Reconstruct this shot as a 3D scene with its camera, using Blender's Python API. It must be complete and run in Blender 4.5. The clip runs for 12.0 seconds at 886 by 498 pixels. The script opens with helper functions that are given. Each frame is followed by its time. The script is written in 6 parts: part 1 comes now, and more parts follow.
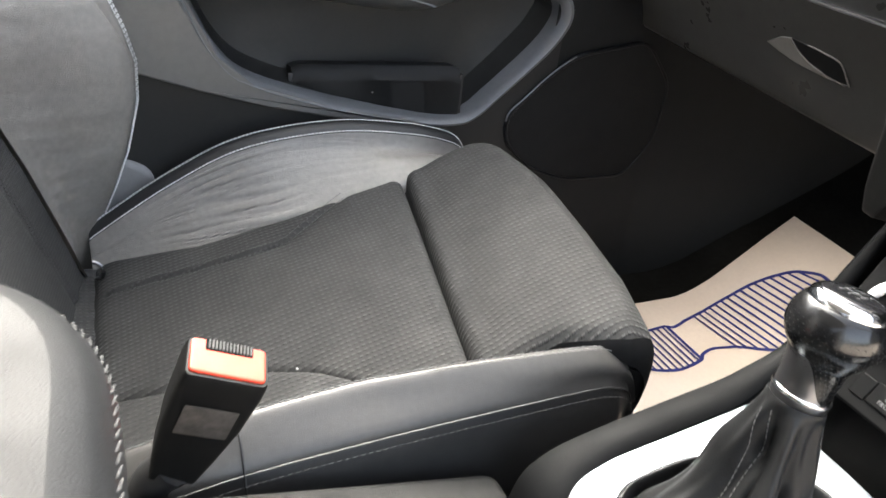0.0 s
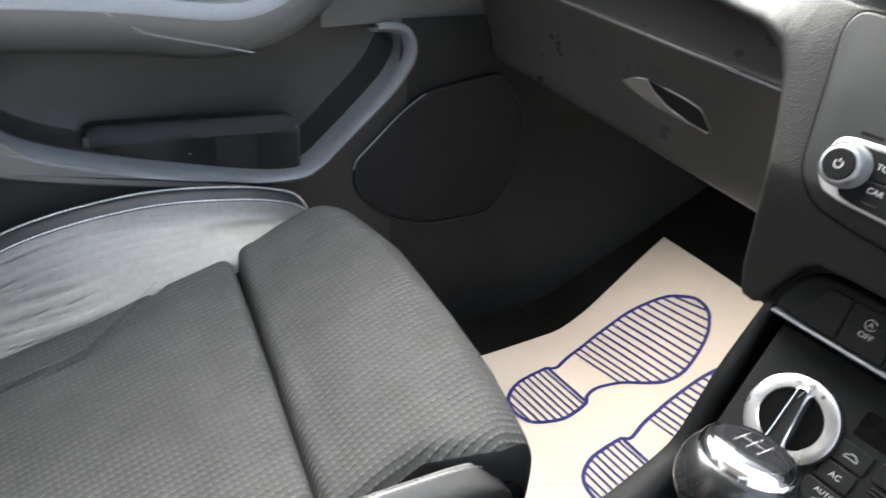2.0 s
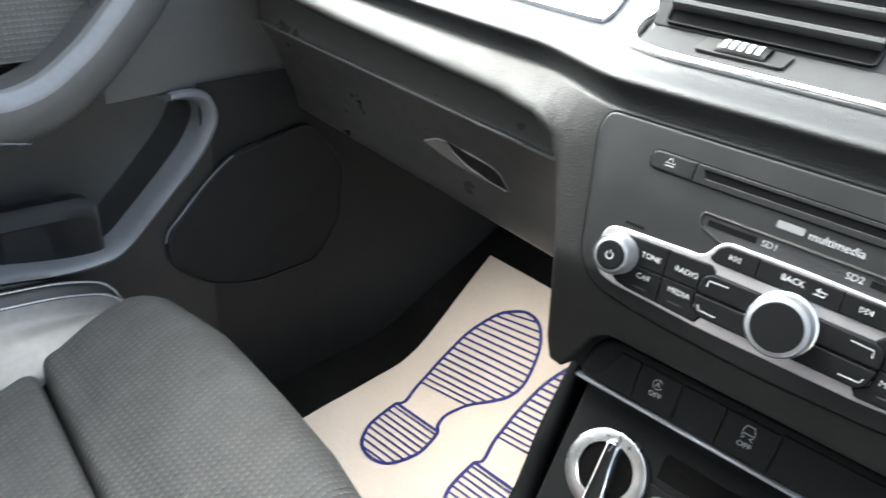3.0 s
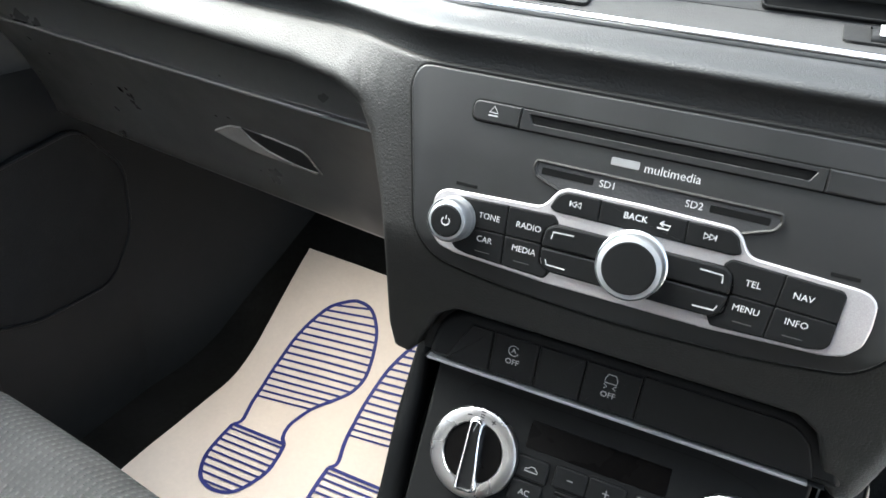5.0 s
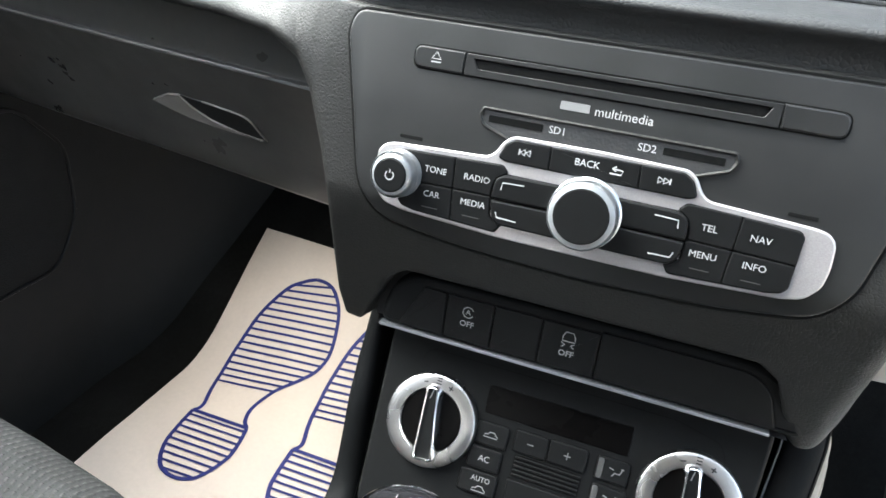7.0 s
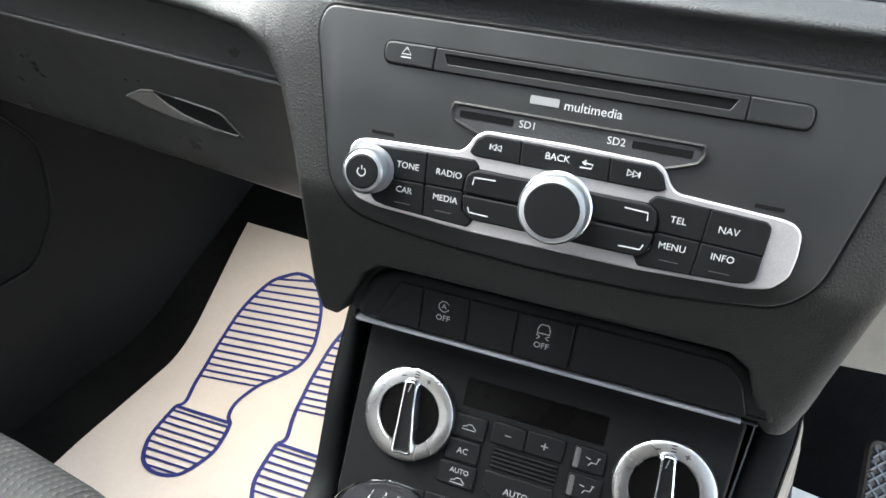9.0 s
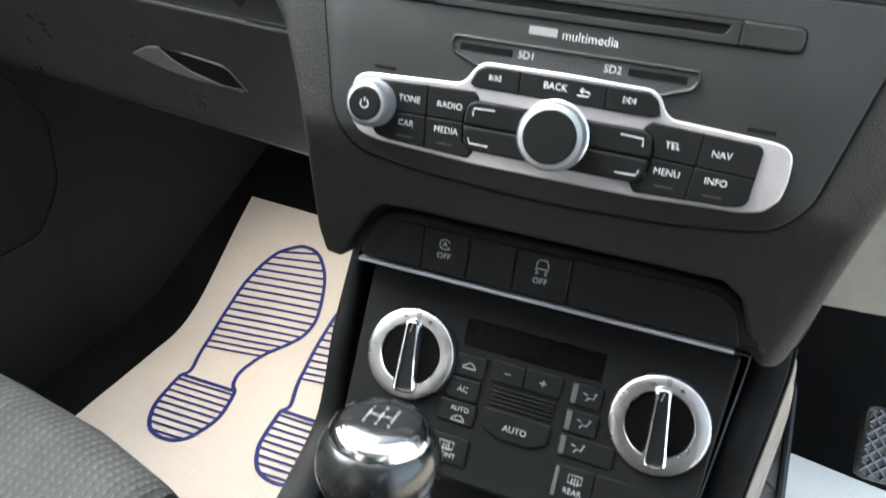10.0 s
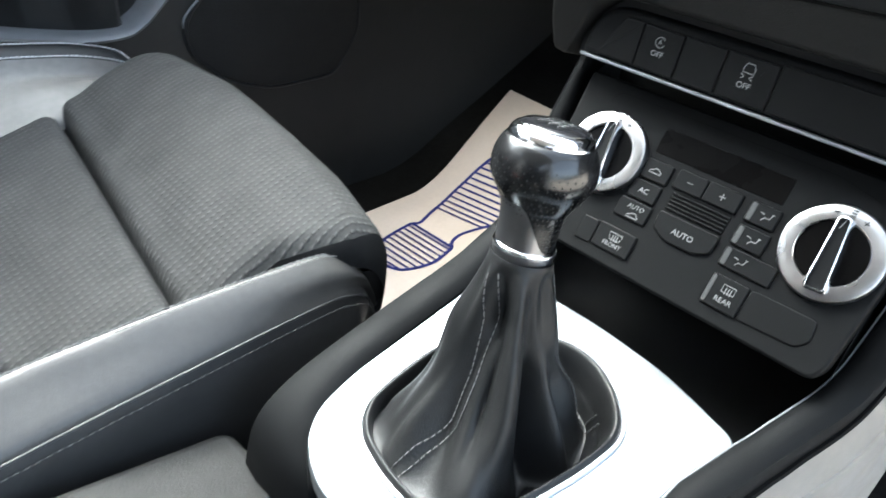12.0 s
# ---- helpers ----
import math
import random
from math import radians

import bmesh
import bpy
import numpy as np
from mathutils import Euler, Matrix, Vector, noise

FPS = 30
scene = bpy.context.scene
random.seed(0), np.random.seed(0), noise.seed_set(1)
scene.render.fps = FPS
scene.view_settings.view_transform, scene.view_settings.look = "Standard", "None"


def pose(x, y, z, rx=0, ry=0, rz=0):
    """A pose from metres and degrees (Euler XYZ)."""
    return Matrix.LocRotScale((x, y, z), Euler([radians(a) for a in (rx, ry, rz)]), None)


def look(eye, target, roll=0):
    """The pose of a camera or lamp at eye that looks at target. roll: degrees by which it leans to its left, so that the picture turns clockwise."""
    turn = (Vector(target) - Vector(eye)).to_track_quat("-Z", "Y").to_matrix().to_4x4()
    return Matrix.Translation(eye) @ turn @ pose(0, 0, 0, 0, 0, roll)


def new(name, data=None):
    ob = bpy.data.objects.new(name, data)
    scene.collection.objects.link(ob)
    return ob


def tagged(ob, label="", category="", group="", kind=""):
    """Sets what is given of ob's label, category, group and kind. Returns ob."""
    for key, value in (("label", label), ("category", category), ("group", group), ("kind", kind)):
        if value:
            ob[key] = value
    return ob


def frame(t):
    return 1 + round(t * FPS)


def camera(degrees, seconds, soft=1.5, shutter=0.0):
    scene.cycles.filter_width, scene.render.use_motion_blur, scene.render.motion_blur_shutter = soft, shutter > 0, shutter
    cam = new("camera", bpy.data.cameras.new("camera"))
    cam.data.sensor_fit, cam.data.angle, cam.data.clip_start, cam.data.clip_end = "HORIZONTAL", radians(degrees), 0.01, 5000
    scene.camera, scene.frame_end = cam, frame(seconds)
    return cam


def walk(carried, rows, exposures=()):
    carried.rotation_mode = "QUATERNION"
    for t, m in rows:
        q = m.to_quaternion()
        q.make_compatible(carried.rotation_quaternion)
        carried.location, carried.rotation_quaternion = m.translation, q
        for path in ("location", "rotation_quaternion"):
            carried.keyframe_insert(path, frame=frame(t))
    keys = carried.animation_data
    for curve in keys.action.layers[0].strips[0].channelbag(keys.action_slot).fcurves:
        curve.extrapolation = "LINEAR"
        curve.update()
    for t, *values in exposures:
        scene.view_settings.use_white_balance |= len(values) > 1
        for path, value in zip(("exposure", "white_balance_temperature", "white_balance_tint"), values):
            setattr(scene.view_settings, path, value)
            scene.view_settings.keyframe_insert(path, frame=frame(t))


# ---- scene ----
cam = camera(64.2, 12.0, shutter=0.4)
PATH = [
    (0, (0.157, -0.473, 0.628), (-1.385, 0.277, -0.401), 6.0),
    (0.5, (0.11, -0.444, 0.622), (-1.436, 0.305, -0.403), 6.3),
    (1, (0.08, -0.421, 0.613), (-1.466, 0.329, -0.41), 6.2),
    (1.5, (0.087, -0.394, 0.628), (-1.422, 0.431, -0.392), 6.3),
    (2, (0.064, -0.384, 0.646), (-1.33, 0.645, -0.354), 6.1),
    (2.5, (0.054, -0.367, 0.683), (-1.218, 0.82, -0.304), 5.9),
    (3, (0.053, -0.352, 0.706), (-1.056, 0.999, -0.265), 5.4),
    (3.5, (0.048, -0.338, 0.709), (-0.889, 1.147, -0.247), 5.1),
    (3.7, (0.049, -0.337, 0.714), (-0.824, 1.19, -0.239), 4.9),
    (5.3, (0.026, -0.319, 0.674), (-0.628, 1.306, -0.29), 4.3),
    (5.5, (0.026, -0.318, 0.673), (-0.615, 1.308, -0.298), 4.2),
    (6, (0.027, -0.314, 0.674), (-0.587, 1.317, -0.306), 4.1),
    (6.5, (0.031, -0.311, 0.671), (-0.565, 1.324, -0.316), 4.0),
    (7, (0.035, -0.309, 0.661), (-0.544, 1.325, -0.336), 4.0),
    (7.5, (0.04, -0.306, 0.663), (-0.519, 1.327, -0.346), 3.9),
    (9.5, (0.04, -0.308, 0.664), (-0.493, 1.326, -0.358), 3.8),
    (10, (0.05, -0.327, 0.643), (-0.489, 1.297, -0.393), 3.8),
    (10.5, (0.08, -0.342, 0.621), (-0.529, 1.23, -0.455), 4.0),
    (11, (0.097, -0.362, 0.6), (-0.668, 1.126, -0.496), 4.7),
    (11.5, (0.106, -0.38, 0.581), (-0.826, 0.992, -0.538), 5.2),
    (12, (0.134, -0.398, 0.571), (-0.952, 0.836, -0.568), 5.7),
]
TINT = [(0.0, 3.28, 6750, 5.0), (1.2, 3.36, 6550, 3.5), (2.3, 3.48, 6350, 1.8), (3.2, 3.42, 6200, 0.5), (6.0, 3.33, 6150, 0.5), (7.5, 3.36, 6150, 0.0), (9.3, 3.40, 6150, 0.0), (10.0, 3.28, 6200, -0.5), (11.2, 3.42, 6050, -1.5), (12.0, 3.42, 6000, -1.0)]
walk(cam, [(t, look(eye, target, roll)) for t, eye, target, roll in PATH], TINT)

# ---- light: daylight through the windscreen, an added roof opening, the windows and the open driver's door ----
world = bpy.data.worlds.new("world")
scene.world = world
world.use_nodes = True
wn = world.node_tree.nodes
sky = wn.new("ShaderNodeTexSky")
sky.sky_type, sky.sun_disc = "NISHITA", False
sky.sun_elevation, sky.sun_rotation = radians(52), radians(-79)
sky.air_density, sky.dust_density, sky.ozone_density = 0.7, 6.0, 1.0
haze = wn.new("ShaderNodeHueSaturation")
haze.inputs["Saturation"].default_value = 0.55
world.node_tree.links.new(sky.outputs["Color"], haze.inputs["Color"])
world.node_tree.links.new(haze.outputs["Color"], wn["Background"].inputs["Color"])
wn["Background"].inputs["Strength"].default_value = 0.20
sun = new("sun", bpy.data.lights.new("sun", "SUN"))
sun.data.energy, sun.data.angle, sun.data.color = 1.5, radians(60), (1.0, 0.985, 0.97)
sun.matrix_world = look((-1.5, 0.30, 2.0), (0, 0, 0))


# ---- materials ----
def mat(name, color, rough=0.5, metal=0.0, grain=None, stain=0.2, spec=0.5, coat=0.0, speck=0.0):
    """A procedural surface: base colour varied at two scales, roughness wear, and a fine relief.
    grain: (kind, cells per metre, depth in metres)."""
    m = bpy.data.materials.new(name)
    m.use_nodes = True
    nt = m.node_tree
    N, L = nt.nodes, nt.links
    b = N["Principled BSDF"]
    b.inputs["Metallic"].default_value = metal
    b.inputs["Specular IOR Level"].default_value = spec
    b.inputs["Coat Weight"].default_value = coat
    co = N.new("ShaderNodeTexCoord").outputs["Object"]

    def noise_of(scale, detail=3):
        n = N.new("ShaderNodeTexNoise")
        n.inputs["Scale"].default_value, n.inputs["Detail"].default_value = scale, detail
        L.new(co, n.inputs["Vector"])
        return n.outputs["Fac"]

    def ranged(fac, a, c, lo=0.3, hi=0.7):
        r = N.new("ShaderNodeMapRange")
        r.inputs["From Min"].default_value, r.inputs["From Max"].default_value = lo, hi
        r.inputs["To Min"].default_value, r.inputs["To Max"].default_value = a, c
        L.new(fac, r.inputs["Value"])
        return r.outputs["Result"]

    def times(a, c):
        n = N.new("ShaderNodeMath")
        n.operation = "MULTIPLY"
        L.new(a, n.inputs[0])
        L.new(c, n.inputs[1])
        return n.outputs[0]

    shade = times(ranged(noise_of(9), 1 - stain, 1 + stain), ranged(noise_of(160), 1 - stain * 0.6, 1 + stain * 0.6))
    if speck:
        shade = times(shade, ranged(noise_of(2200, 1), 1 - speck, 1 + speck))
    c = N.new("ShaderNodeVectorMath")
    c.operation = "SCALE"
    c.inputs[0].default_value = color
    L.new(shade, c.inputs["Scale"])
    L.new(c.outputs[0], b.inputs["Base Color"])
    L.new(ranged(noise_of(35), max(0.02, rough - 0.05), min(1, rough + 0.06)), b.inputs["Roughness"])
    if grain:
        kind, scale, depth = grain[:3]
        if kind == "noise":
            h = noise_of(scale, 4)
        elif kind == "cells":
            v = N.new("ShaderNodeTexVoronoi")
            v.feature = "SMOOTH_F1"
            v.inputs["Scale"].default_value = scale
            L.new(co, v.inputs["Vector"])
            h = v.outputs["Distance"]
        elif kind == "leather":
            v = N.new("ShaderNodeTexVoronoi")
            v.feature = "DISTANCE_TO_EDGE"
            v.inputs["Scale"].default_value = scale
            L.new(co, v.inputs["Vector"])
            h = times(ranged(v.outputs["Distance"], 0.0, 1.0, 0.0, 0.28), ranged(noise_of(scale * 0.25), 0.5, 1.0))
        elif kind == "creased":
            v = N.new("ShaderNodeTexVoronoi")
            v.feature = "DISTANCE_TO_EDGE"
            v.inputs["Scale"].default_value = scale
            L.new(co, v.inputs["Vector"])
            mp = N.new("ShaderNodeMapping")
            mp.inputs["Rotation"].default_value = (radians(24), 0, 0)
            mp.inputs["Scale"].default_value = (0.7, 0.45, 2.2)
            L.new(co, mp.inputs["Vector"])
            folds = []
            for sc in (34, 95):
                n = N.new("ShaderNodeTexNoise")
                n.noise_type = "RIDGED_MULTIFRACTAL"
                n.inputs["Scale"].default_value, n.inputs["Detail"].default_value, n.inputs["Distortion"].default_value = sc, 2.0, 0.8
                L.new(mp.outputs[0], n.inputs["Vector"])
                folds.append(n.outputs["Fac"])
            patch = ranged(noise_of(13, 1), 0.0, 1.0)
            a = times(times(folds[0], folds[1]), patch)
            mx = N.new("ShaderNodeMath")
            mx.operation = "MULTIPLY_ADD"
            L.new(a, mx.inputs[0])
            mx.inputs[1].default_value = -1.1
            L.new(ranged(v.outputs["Distance"], 0.0, 0.12), mx.inputs[2])
            h = mx.outputs[0]
            depth = 0.0022
        elif kind == "cloth_up":
            waves = []
            for axis in ("X", "Z"):
                w = N.new("ShaderNodeTexWave")
                w.wave_type, w.bands_direction = "BANDS", axis
                w.inputs["Scale"].default_value = scale
                w.inputs["Distortion"].default_value = 0.6
                w.inputs["Detail Scale"].default_value = 4
                L.new(co, w.inputs["Vector"])
                waves.append(w.outputs["Fac"])
            h = times(ranged(waves[0], 0.25, 1.0), waves[1])
            k = grain[3] if len(grain) > 3 else 0.35
            dot = times(ranged(h, 1 - k, 1 + k), shade)
            L.new(dot, c.inputs["Scale"])
        elif kind == "ribs":
            k, axis = grain[3:5]
            w = N.new("ShaderNodeTexWave")
            w.wave_type, w.bands_direction = "BANDS", axis
            w.inputs["Scale"].default_value = scale
            w.inputs["Distortion"].default_value = 0.25
            w.inputs["Detail Scale"].default_value = 3
            L.new(co, w.inputs["Vector"])
            sharp = N.new("ShaderNodeMath")
            sharp.operation = "POWER"
            sharp.inputs[1].default_value = 2.5
            L.new(w.outputs["Fac"], sharp.inputs[0])
            weave = N.new("ShaderNodeTexWave")
            weave.wave_type, weave.bands_direction = "BANDS", "Y"
            weave.inputs["Scale"].default_value = scale
            weave.inputs["Distortion"].default_value = 0.3
            L.new(co, weave.inputs["Vector"])
            h = times(sharp.outputs[0], ranged(weave.outputs["Fac"], 0.30, 1.0))
            fleck = times(ranged(noise_of(900, 2), 0.80, 1.20), ranged(noise_of(26, 2), 0.88, 1.12))
            L.new(times(times(ranged(h, 1 - 0.6 * k, 1 + 1.4 * k), fleck), shade), c.inputs["Scale"])
        bump = N.new("ShaderNodeBump")
        bump.inputs["Distance"].default_value = depth
        bump.inputs["Strength"].default_value = 1.0
        L.new(h, bump.inputs["Height"])
        L.new(bump.outputs[0], b.inputs["Normal"])
    return m


CLOTH_UP = mat("backrest_cloth", (0.036, 0.036, 0.0362), 0.85, grain=("cloth_up", 82, 0.0005, 0.20), stain=0.14, spec=0.25)
CLOTH = mat("seat_cloth", (0.0285, 0.0286, 0.0289), 0.85, grain=("ribs", 57, 0.0007, 0.25, "X"), stain=0.14, spec=0.25)
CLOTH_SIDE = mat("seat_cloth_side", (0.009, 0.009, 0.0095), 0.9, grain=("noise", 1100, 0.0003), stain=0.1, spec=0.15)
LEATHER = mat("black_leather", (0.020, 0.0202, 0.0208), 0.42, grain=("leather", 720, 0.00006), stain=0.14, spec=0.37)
ARM = mat("armrest_leather", (0.0115, 0.0119, 0.0126), 0.52, grain=("leather", 720, 0.00006), stain=0.14, spec=0.20)
# worn black leather, its base also raised for the daylight falling on it
LEATHER_WORN_LIT = mat("worn_lit_leather", (0.165, 0.156, 0.145), 0.42, grain=("leather", 520, 0.00022), stain=0.16, spec=0.6)
BOOT = mat("boot_leather", (0.0085, 0.0088, 0.0095), 0.46, grain=("leather", 700, 0.00008), stain=0.18, spec=0.27)
PAD = mat("coarse_grained_pad", (0.0115, 0.0118, 0.0122), 0.52, grain=("leather", 430, 0.00013), stain=0.08, spec=0.20)
BLACK = mat("plain_black_plastic", (0.005, 0.005, 0.005), 0.5, grain=("cells", 1200, 0.00008), stain=0.1, spec=0.2)
THREAD = mat("pale_thread", (0.58, 0.58, 0.58), 0.8, grain=("noise", 2500, 0.0002), stain=0.2)
THREAD_MID = mat("grey_rope_thread", (0.115, 0.115, 0.115), 0.8, grain=("noise", 2500, 0.0002), stain=0.25)
THREAD_DIM = mat("grey_thread", (0.055, 0.055, 0.055), 0.8, grain=("noise", 2500, 0.0002), stain=0.2)
DASH = mat("grained_black_plastic", (0.0118, 0.0115, 0.0110), 0.52, grain=("leather", 560, 0.00011), stain=0.08, spec=0.19)
SOFT = mat("smooth_soft_plastic", (0.036, 0.036, 0.0355), 0.46, grain=("cells", 2200, 0.00006), stain=0.08, spec=0.5)
HEATER = mat("heater_plastic", (0.0034, 0.0035, 0.0037), 0.6, grain=("noise", 2500, 0.00003), stain=0.06, spec=0.11)
PANEL = mat("matt_black_panel", (0.0075, 0.0076, 0.0078), 0.46, grain=("noise", 2500, 0.00003), stain=0.06, spec=0.34)
BUTTON = mat("button_plastic", (0.0042, 0.0043, 0.0045), 0.48, grain=("noise", 2500, 0.00003), stain=0.06, spec=0.12)
DARK = mat("dark_plastic", (0.012, 0.012, 0.013), 0.55, grain=("cells", 900, 0.00012), stain=0.1)
# near-black that stands for the shade inside gaps, slots and openings
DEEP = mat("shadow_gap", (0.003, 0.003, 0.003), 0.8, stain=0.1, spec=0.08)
GLOSS = mat("gloss_black", (0.008, 0.008, 0.009), 0.10, stain=0.05, spec=0.6, coat=0.5)
SILVER = mat("satin_aluminium", (0.41, 0.425, 0.445), 0.34, metal=0.85, grain=("noise", 1800, 0.00003), stain=0.04)
PLATE_SILVER = mat("satin_plate_metal", (0.26, 0.283, 0.305), 0.38, metal=0.85, grain=("noise", 1800, 0.00003), stain=0.05)
DIAL_SILVER = mat("spun_aluminium", (0.40, 0.39, 0.385), 0.28, metal=1.0, grain=("noise", 1800, 0.000006), stain=0.05)
BEZEL = mat("rose_silver_paint", (0.40, 0.38, 0.385), 0.32, metal=0.7, grain=("noise", 2600, 0.00002), stain=0.04, speck=0.1)
DISPLAY = mat("display_glass", (0.0018, 0.0016, 0.0016), 0.3, stain=0.1, spec=0.06)
CHROME = mat("chrome", (0.85, 0.85, 0.86), 0.09, metal=1.0, stain=0.02)
RIM = mat("grey_trim_plastic", (0.118, 0.122, 0.130), 0.34, grain=("cells", 1500, 0.00008), stain=0.08)
DOORP = mat("door_plastic", (0.0180, 0.0182, 0.0184), 0.5, grain=("cells", 1000, 0.00013), stain=0.1, spec=0.3)
PILLAR = mat("pale_grey_plastic", (0.20, 0.20, 0.205), 0.5, grain=("cells", 1200, 0.0003), stain=0.08)
MESH = mat("speaker_mesh", (0.0112, 0.0113, 0.0116), 0.7, grain=("cells", 700, 0.0006), stain=0.1, spec=0.15)
WOVEN = mat("woven_vinyl", (0.009, 0.0092, 0.0098), 0.5, grain=("cells", 1000, 0.0005), stain=0.08, spec=0.22)
RIBBED = mat("ribbed_door_cloth", (0.085, 0.085, 0.080), 0.8, grain=("ribs", 60, 0.0005, 0.18, "Z"), stain=0.08, spec=0.2)
CARPET = mat("black_carpet", (0.010, 0.010, 0.010), 0.95, grain=("noise", 900, 0.003), stain=0.3, spec=0.1, speck=0.3)
PAPER = mat("paper_mat", (0.74, 0.640, 0.570), 0.7, grain=("noise", 60, 0.0006), stain=0.04, spec=0.25)
PAPER_WHITE = mat("white_mat", (0.90, 0.87, 0.82), 0.75, grain=("noise", 60, 0.0006), stain=0.03, spec=0.2)
INK = mat("blue_ink", (0.020, 0.026, 0.17), 0.6, stain=0.12)
ORANGE = mat("orange_button", (0.56, 0.034, 0.008), 0.5, grain=("noise", 700, 0.00006), stain=0.08)
PRINT = mat("white_print", (0.30, 0.30, 0.30), 0.6, stain=0.05)
PRINT_DIM = mat("grey_print", (0.145, 0.145, 0.145), 0.6, stain=0.05)
RED = mat("red_lens", (0.65, 0.05, 0.03), 0.3, stain=0.05)
RUBBER = mat("pedal_rubber", (0.105, 0.092, 0.080), 0.55, grain=("noise", 900, 0.0006), stain=0.25)
FOOTRUB = mat("foot_rest_rubber", (0.075, 0.067, 0.058), 0.6, grain=("noise", 900, 0.0006), stain=0.3)
STEEL = mat("worn_steel", (0.45, 0.44, 0.42), 0.4, metal=0.8, stain=0.2)
LABEL = mat("scuffed_label", (0.045, 0.040, 0.036), 0.6, grain=("noise", 400, 0.0004), stain=0.6)
HEADLINER = mat("headliner", (0.45, 0.44, 0.42), 0.9, grain=("noise", 800, 0.0005), stain=0.05)
BRUSHED = mat("brushed_rubber", (0.015, 0.015, 0.0148), 0.6, grain=("noise", 700, 0.0004), stain=0.25, speck=0.35, spec=0.12)
DARK_CHROME = mat("dark_chrome", (0.22, 0.22, 0.23), 0.30, metal=1.0, stain=0.05)
SCOOP = mat("scoop_plastic", (0.19, 0.178, 0.165), 0.45, grain=("cells", 2000, 0.00006), stain=0.08)
# driver-side plastics: light from the open door is partly in these colours
KNEE_LIT = mat("pale_lit_knee_plastic", (0.26, 0.243, 0.222), 0.5, grain=("cells", 1500, 0.00008), stain=0.08, spec=0.4)
SIDE_LIT = mat("lit_warm_grey_plastic", (0.170, 0.156, 0.140), 0.5, grain=("cells", 1500, 0.00008), stain=0.08, spec=0.4)
VENT = mat("vent_plastic", (0.020, 0.020, 0.0205), 0.75, grain=("cells", 1200, 0.00008), stain=0.1, spec=0.15)
DOOR_SOFT = mat("soft_door_vinyl", (0.058, 0.0585, 0.058), 0.48, grain=("leather", 620, 0.00006), stain=0.08, spec=0.4)
FOOT = mat("footwell_plastic", (0.0096, 0.0103, 0.0112), 0.50, grain=("cells", 1000, 0.00013), stain=0.1, spec=0.2)
# lit copy of black_leather: the bolster's upward face is coloured paler
BOLSTER_LIT = mat("lit_bolster_leather", (0.037, 0.0358, 0.0345), 0.40, grain=("leather", 720, 0.00006), stain=0.14, spec=0.5)
BODY = mat("body_inside", (0.06, 0.06, 0.06), 0.6, stain=0.1)
LIDP = mat("lid_plastic", (0.062, 0.060, 0.0565), 0.32, stain=0.08, spec=0.45)
RAIL = mat("rail_plastic", (0.0044, 0.0046, 0.0050), 0.6, grain=("cells", 1800, 0.00006), stain=0.08, spec=0.07)
DOOR_GREY = mat("door_grey_plastic", (0.095, 0.093, 0.090), 0.45, grain=("cells", 1000, 0.00013), stain=0.1, spec=0.5)
CARBON = mat("perforated_leather", (0.0055, 0.0055, 0.006), 0.20, grain=("noise", 1500, 0.00002), stain=0.1, spec=0.55)
# unseen ground, kept pale and warm to bounce beige light into the cabin
BOUNCE_GROUND = mat("warm_bounce_ground", (0.36, 0.31, 0.26), 0.9, grain=("noise", 120, 0.004), stain=0.25)


# ---- mesh helpers ----
def thing(name, label, category, group="", kind="", at=(0, 0, 0)):
    ob = new(name)
    ob.location = at
    ob.empty_display_size = 0.05
    return tagged(ob, label, category, group, kind)


def part(name, bm, material, parent=None, label="", smooth=True, crease=0.7):
    me = bpy.data.meshes.new(name)
    bmesh.ops.recalc_face_normals(bm, faces=bm.faces)
    if smooth:
        for f in bm.faces:
            f.smooth = True
        for e in bm.edges:
            if len(e.link_faces) == 2 and (e.calc_face_angle(0) > crease or max(len(f.verts) for f in e.link_faces) > 4):
                e.smooth = False
    bm.to_mesh(me)
    bm.free()
    me.materials.append(material)
    ob = new(name, me)
    if parent:
        root = parent
        offset = Vector((0, 0, 0))
        while root:
            offset += root.location
            root = root.parent
        ob.parent = parent
        ob.location = -offset
    if label:
        tagged(ob, label)
    return ob


def solo(name, bm, material, label, category, kind="", group=""):
    return tagged(part(name, bm, material), label, category, group, kind)


class Face:
    """A flat working plane: u to the right, v up along it, w out of it."""

    def __init__(self, origin, up, shift=0.0):
        self.o, self.v = Vector(origin) + Vector((shift, 0, 0)), Vector(up).normalized()
        self.u = Vector((1, 0, 0))
        self.n = self.u.cross(self.v).normalized()

    def __call__(self, u, v, w=0.0):
        return self.o + self.u * u + self.v * v + self.n * w


def fillet(pts, r, steps=4):
    """The polygon with its corners rounded. r: one radius, or one for each corner."""
    out = []
    n = len(pts)
    for i in range(n):
        a, b, c = (Vector(pts[(i + k) % n]) for k in (-1, 0, 1))
        rr = r[i] if isinstance(r, (list, tuple)) else r
        da, dc = (a - b), (c - b)
        cut = min(rr, da.length * 0.48, dc.length * 0.48)
        p, q = b + da.normalized() * cut, b + dc.normalized() * cut
        for k in range(steps + 1):
            t = k / steps
            out.append(tuple((1 - t) ** 2 * p + 2 * t * (1 - t) * b + t * t * q))
    return out


def rrect(u0, v0, u1, v1, r=0.002, steps=4):
    return fillet([(u0, v0), (u1, v0), (u1, v1), (u0, v1)], r, steps)


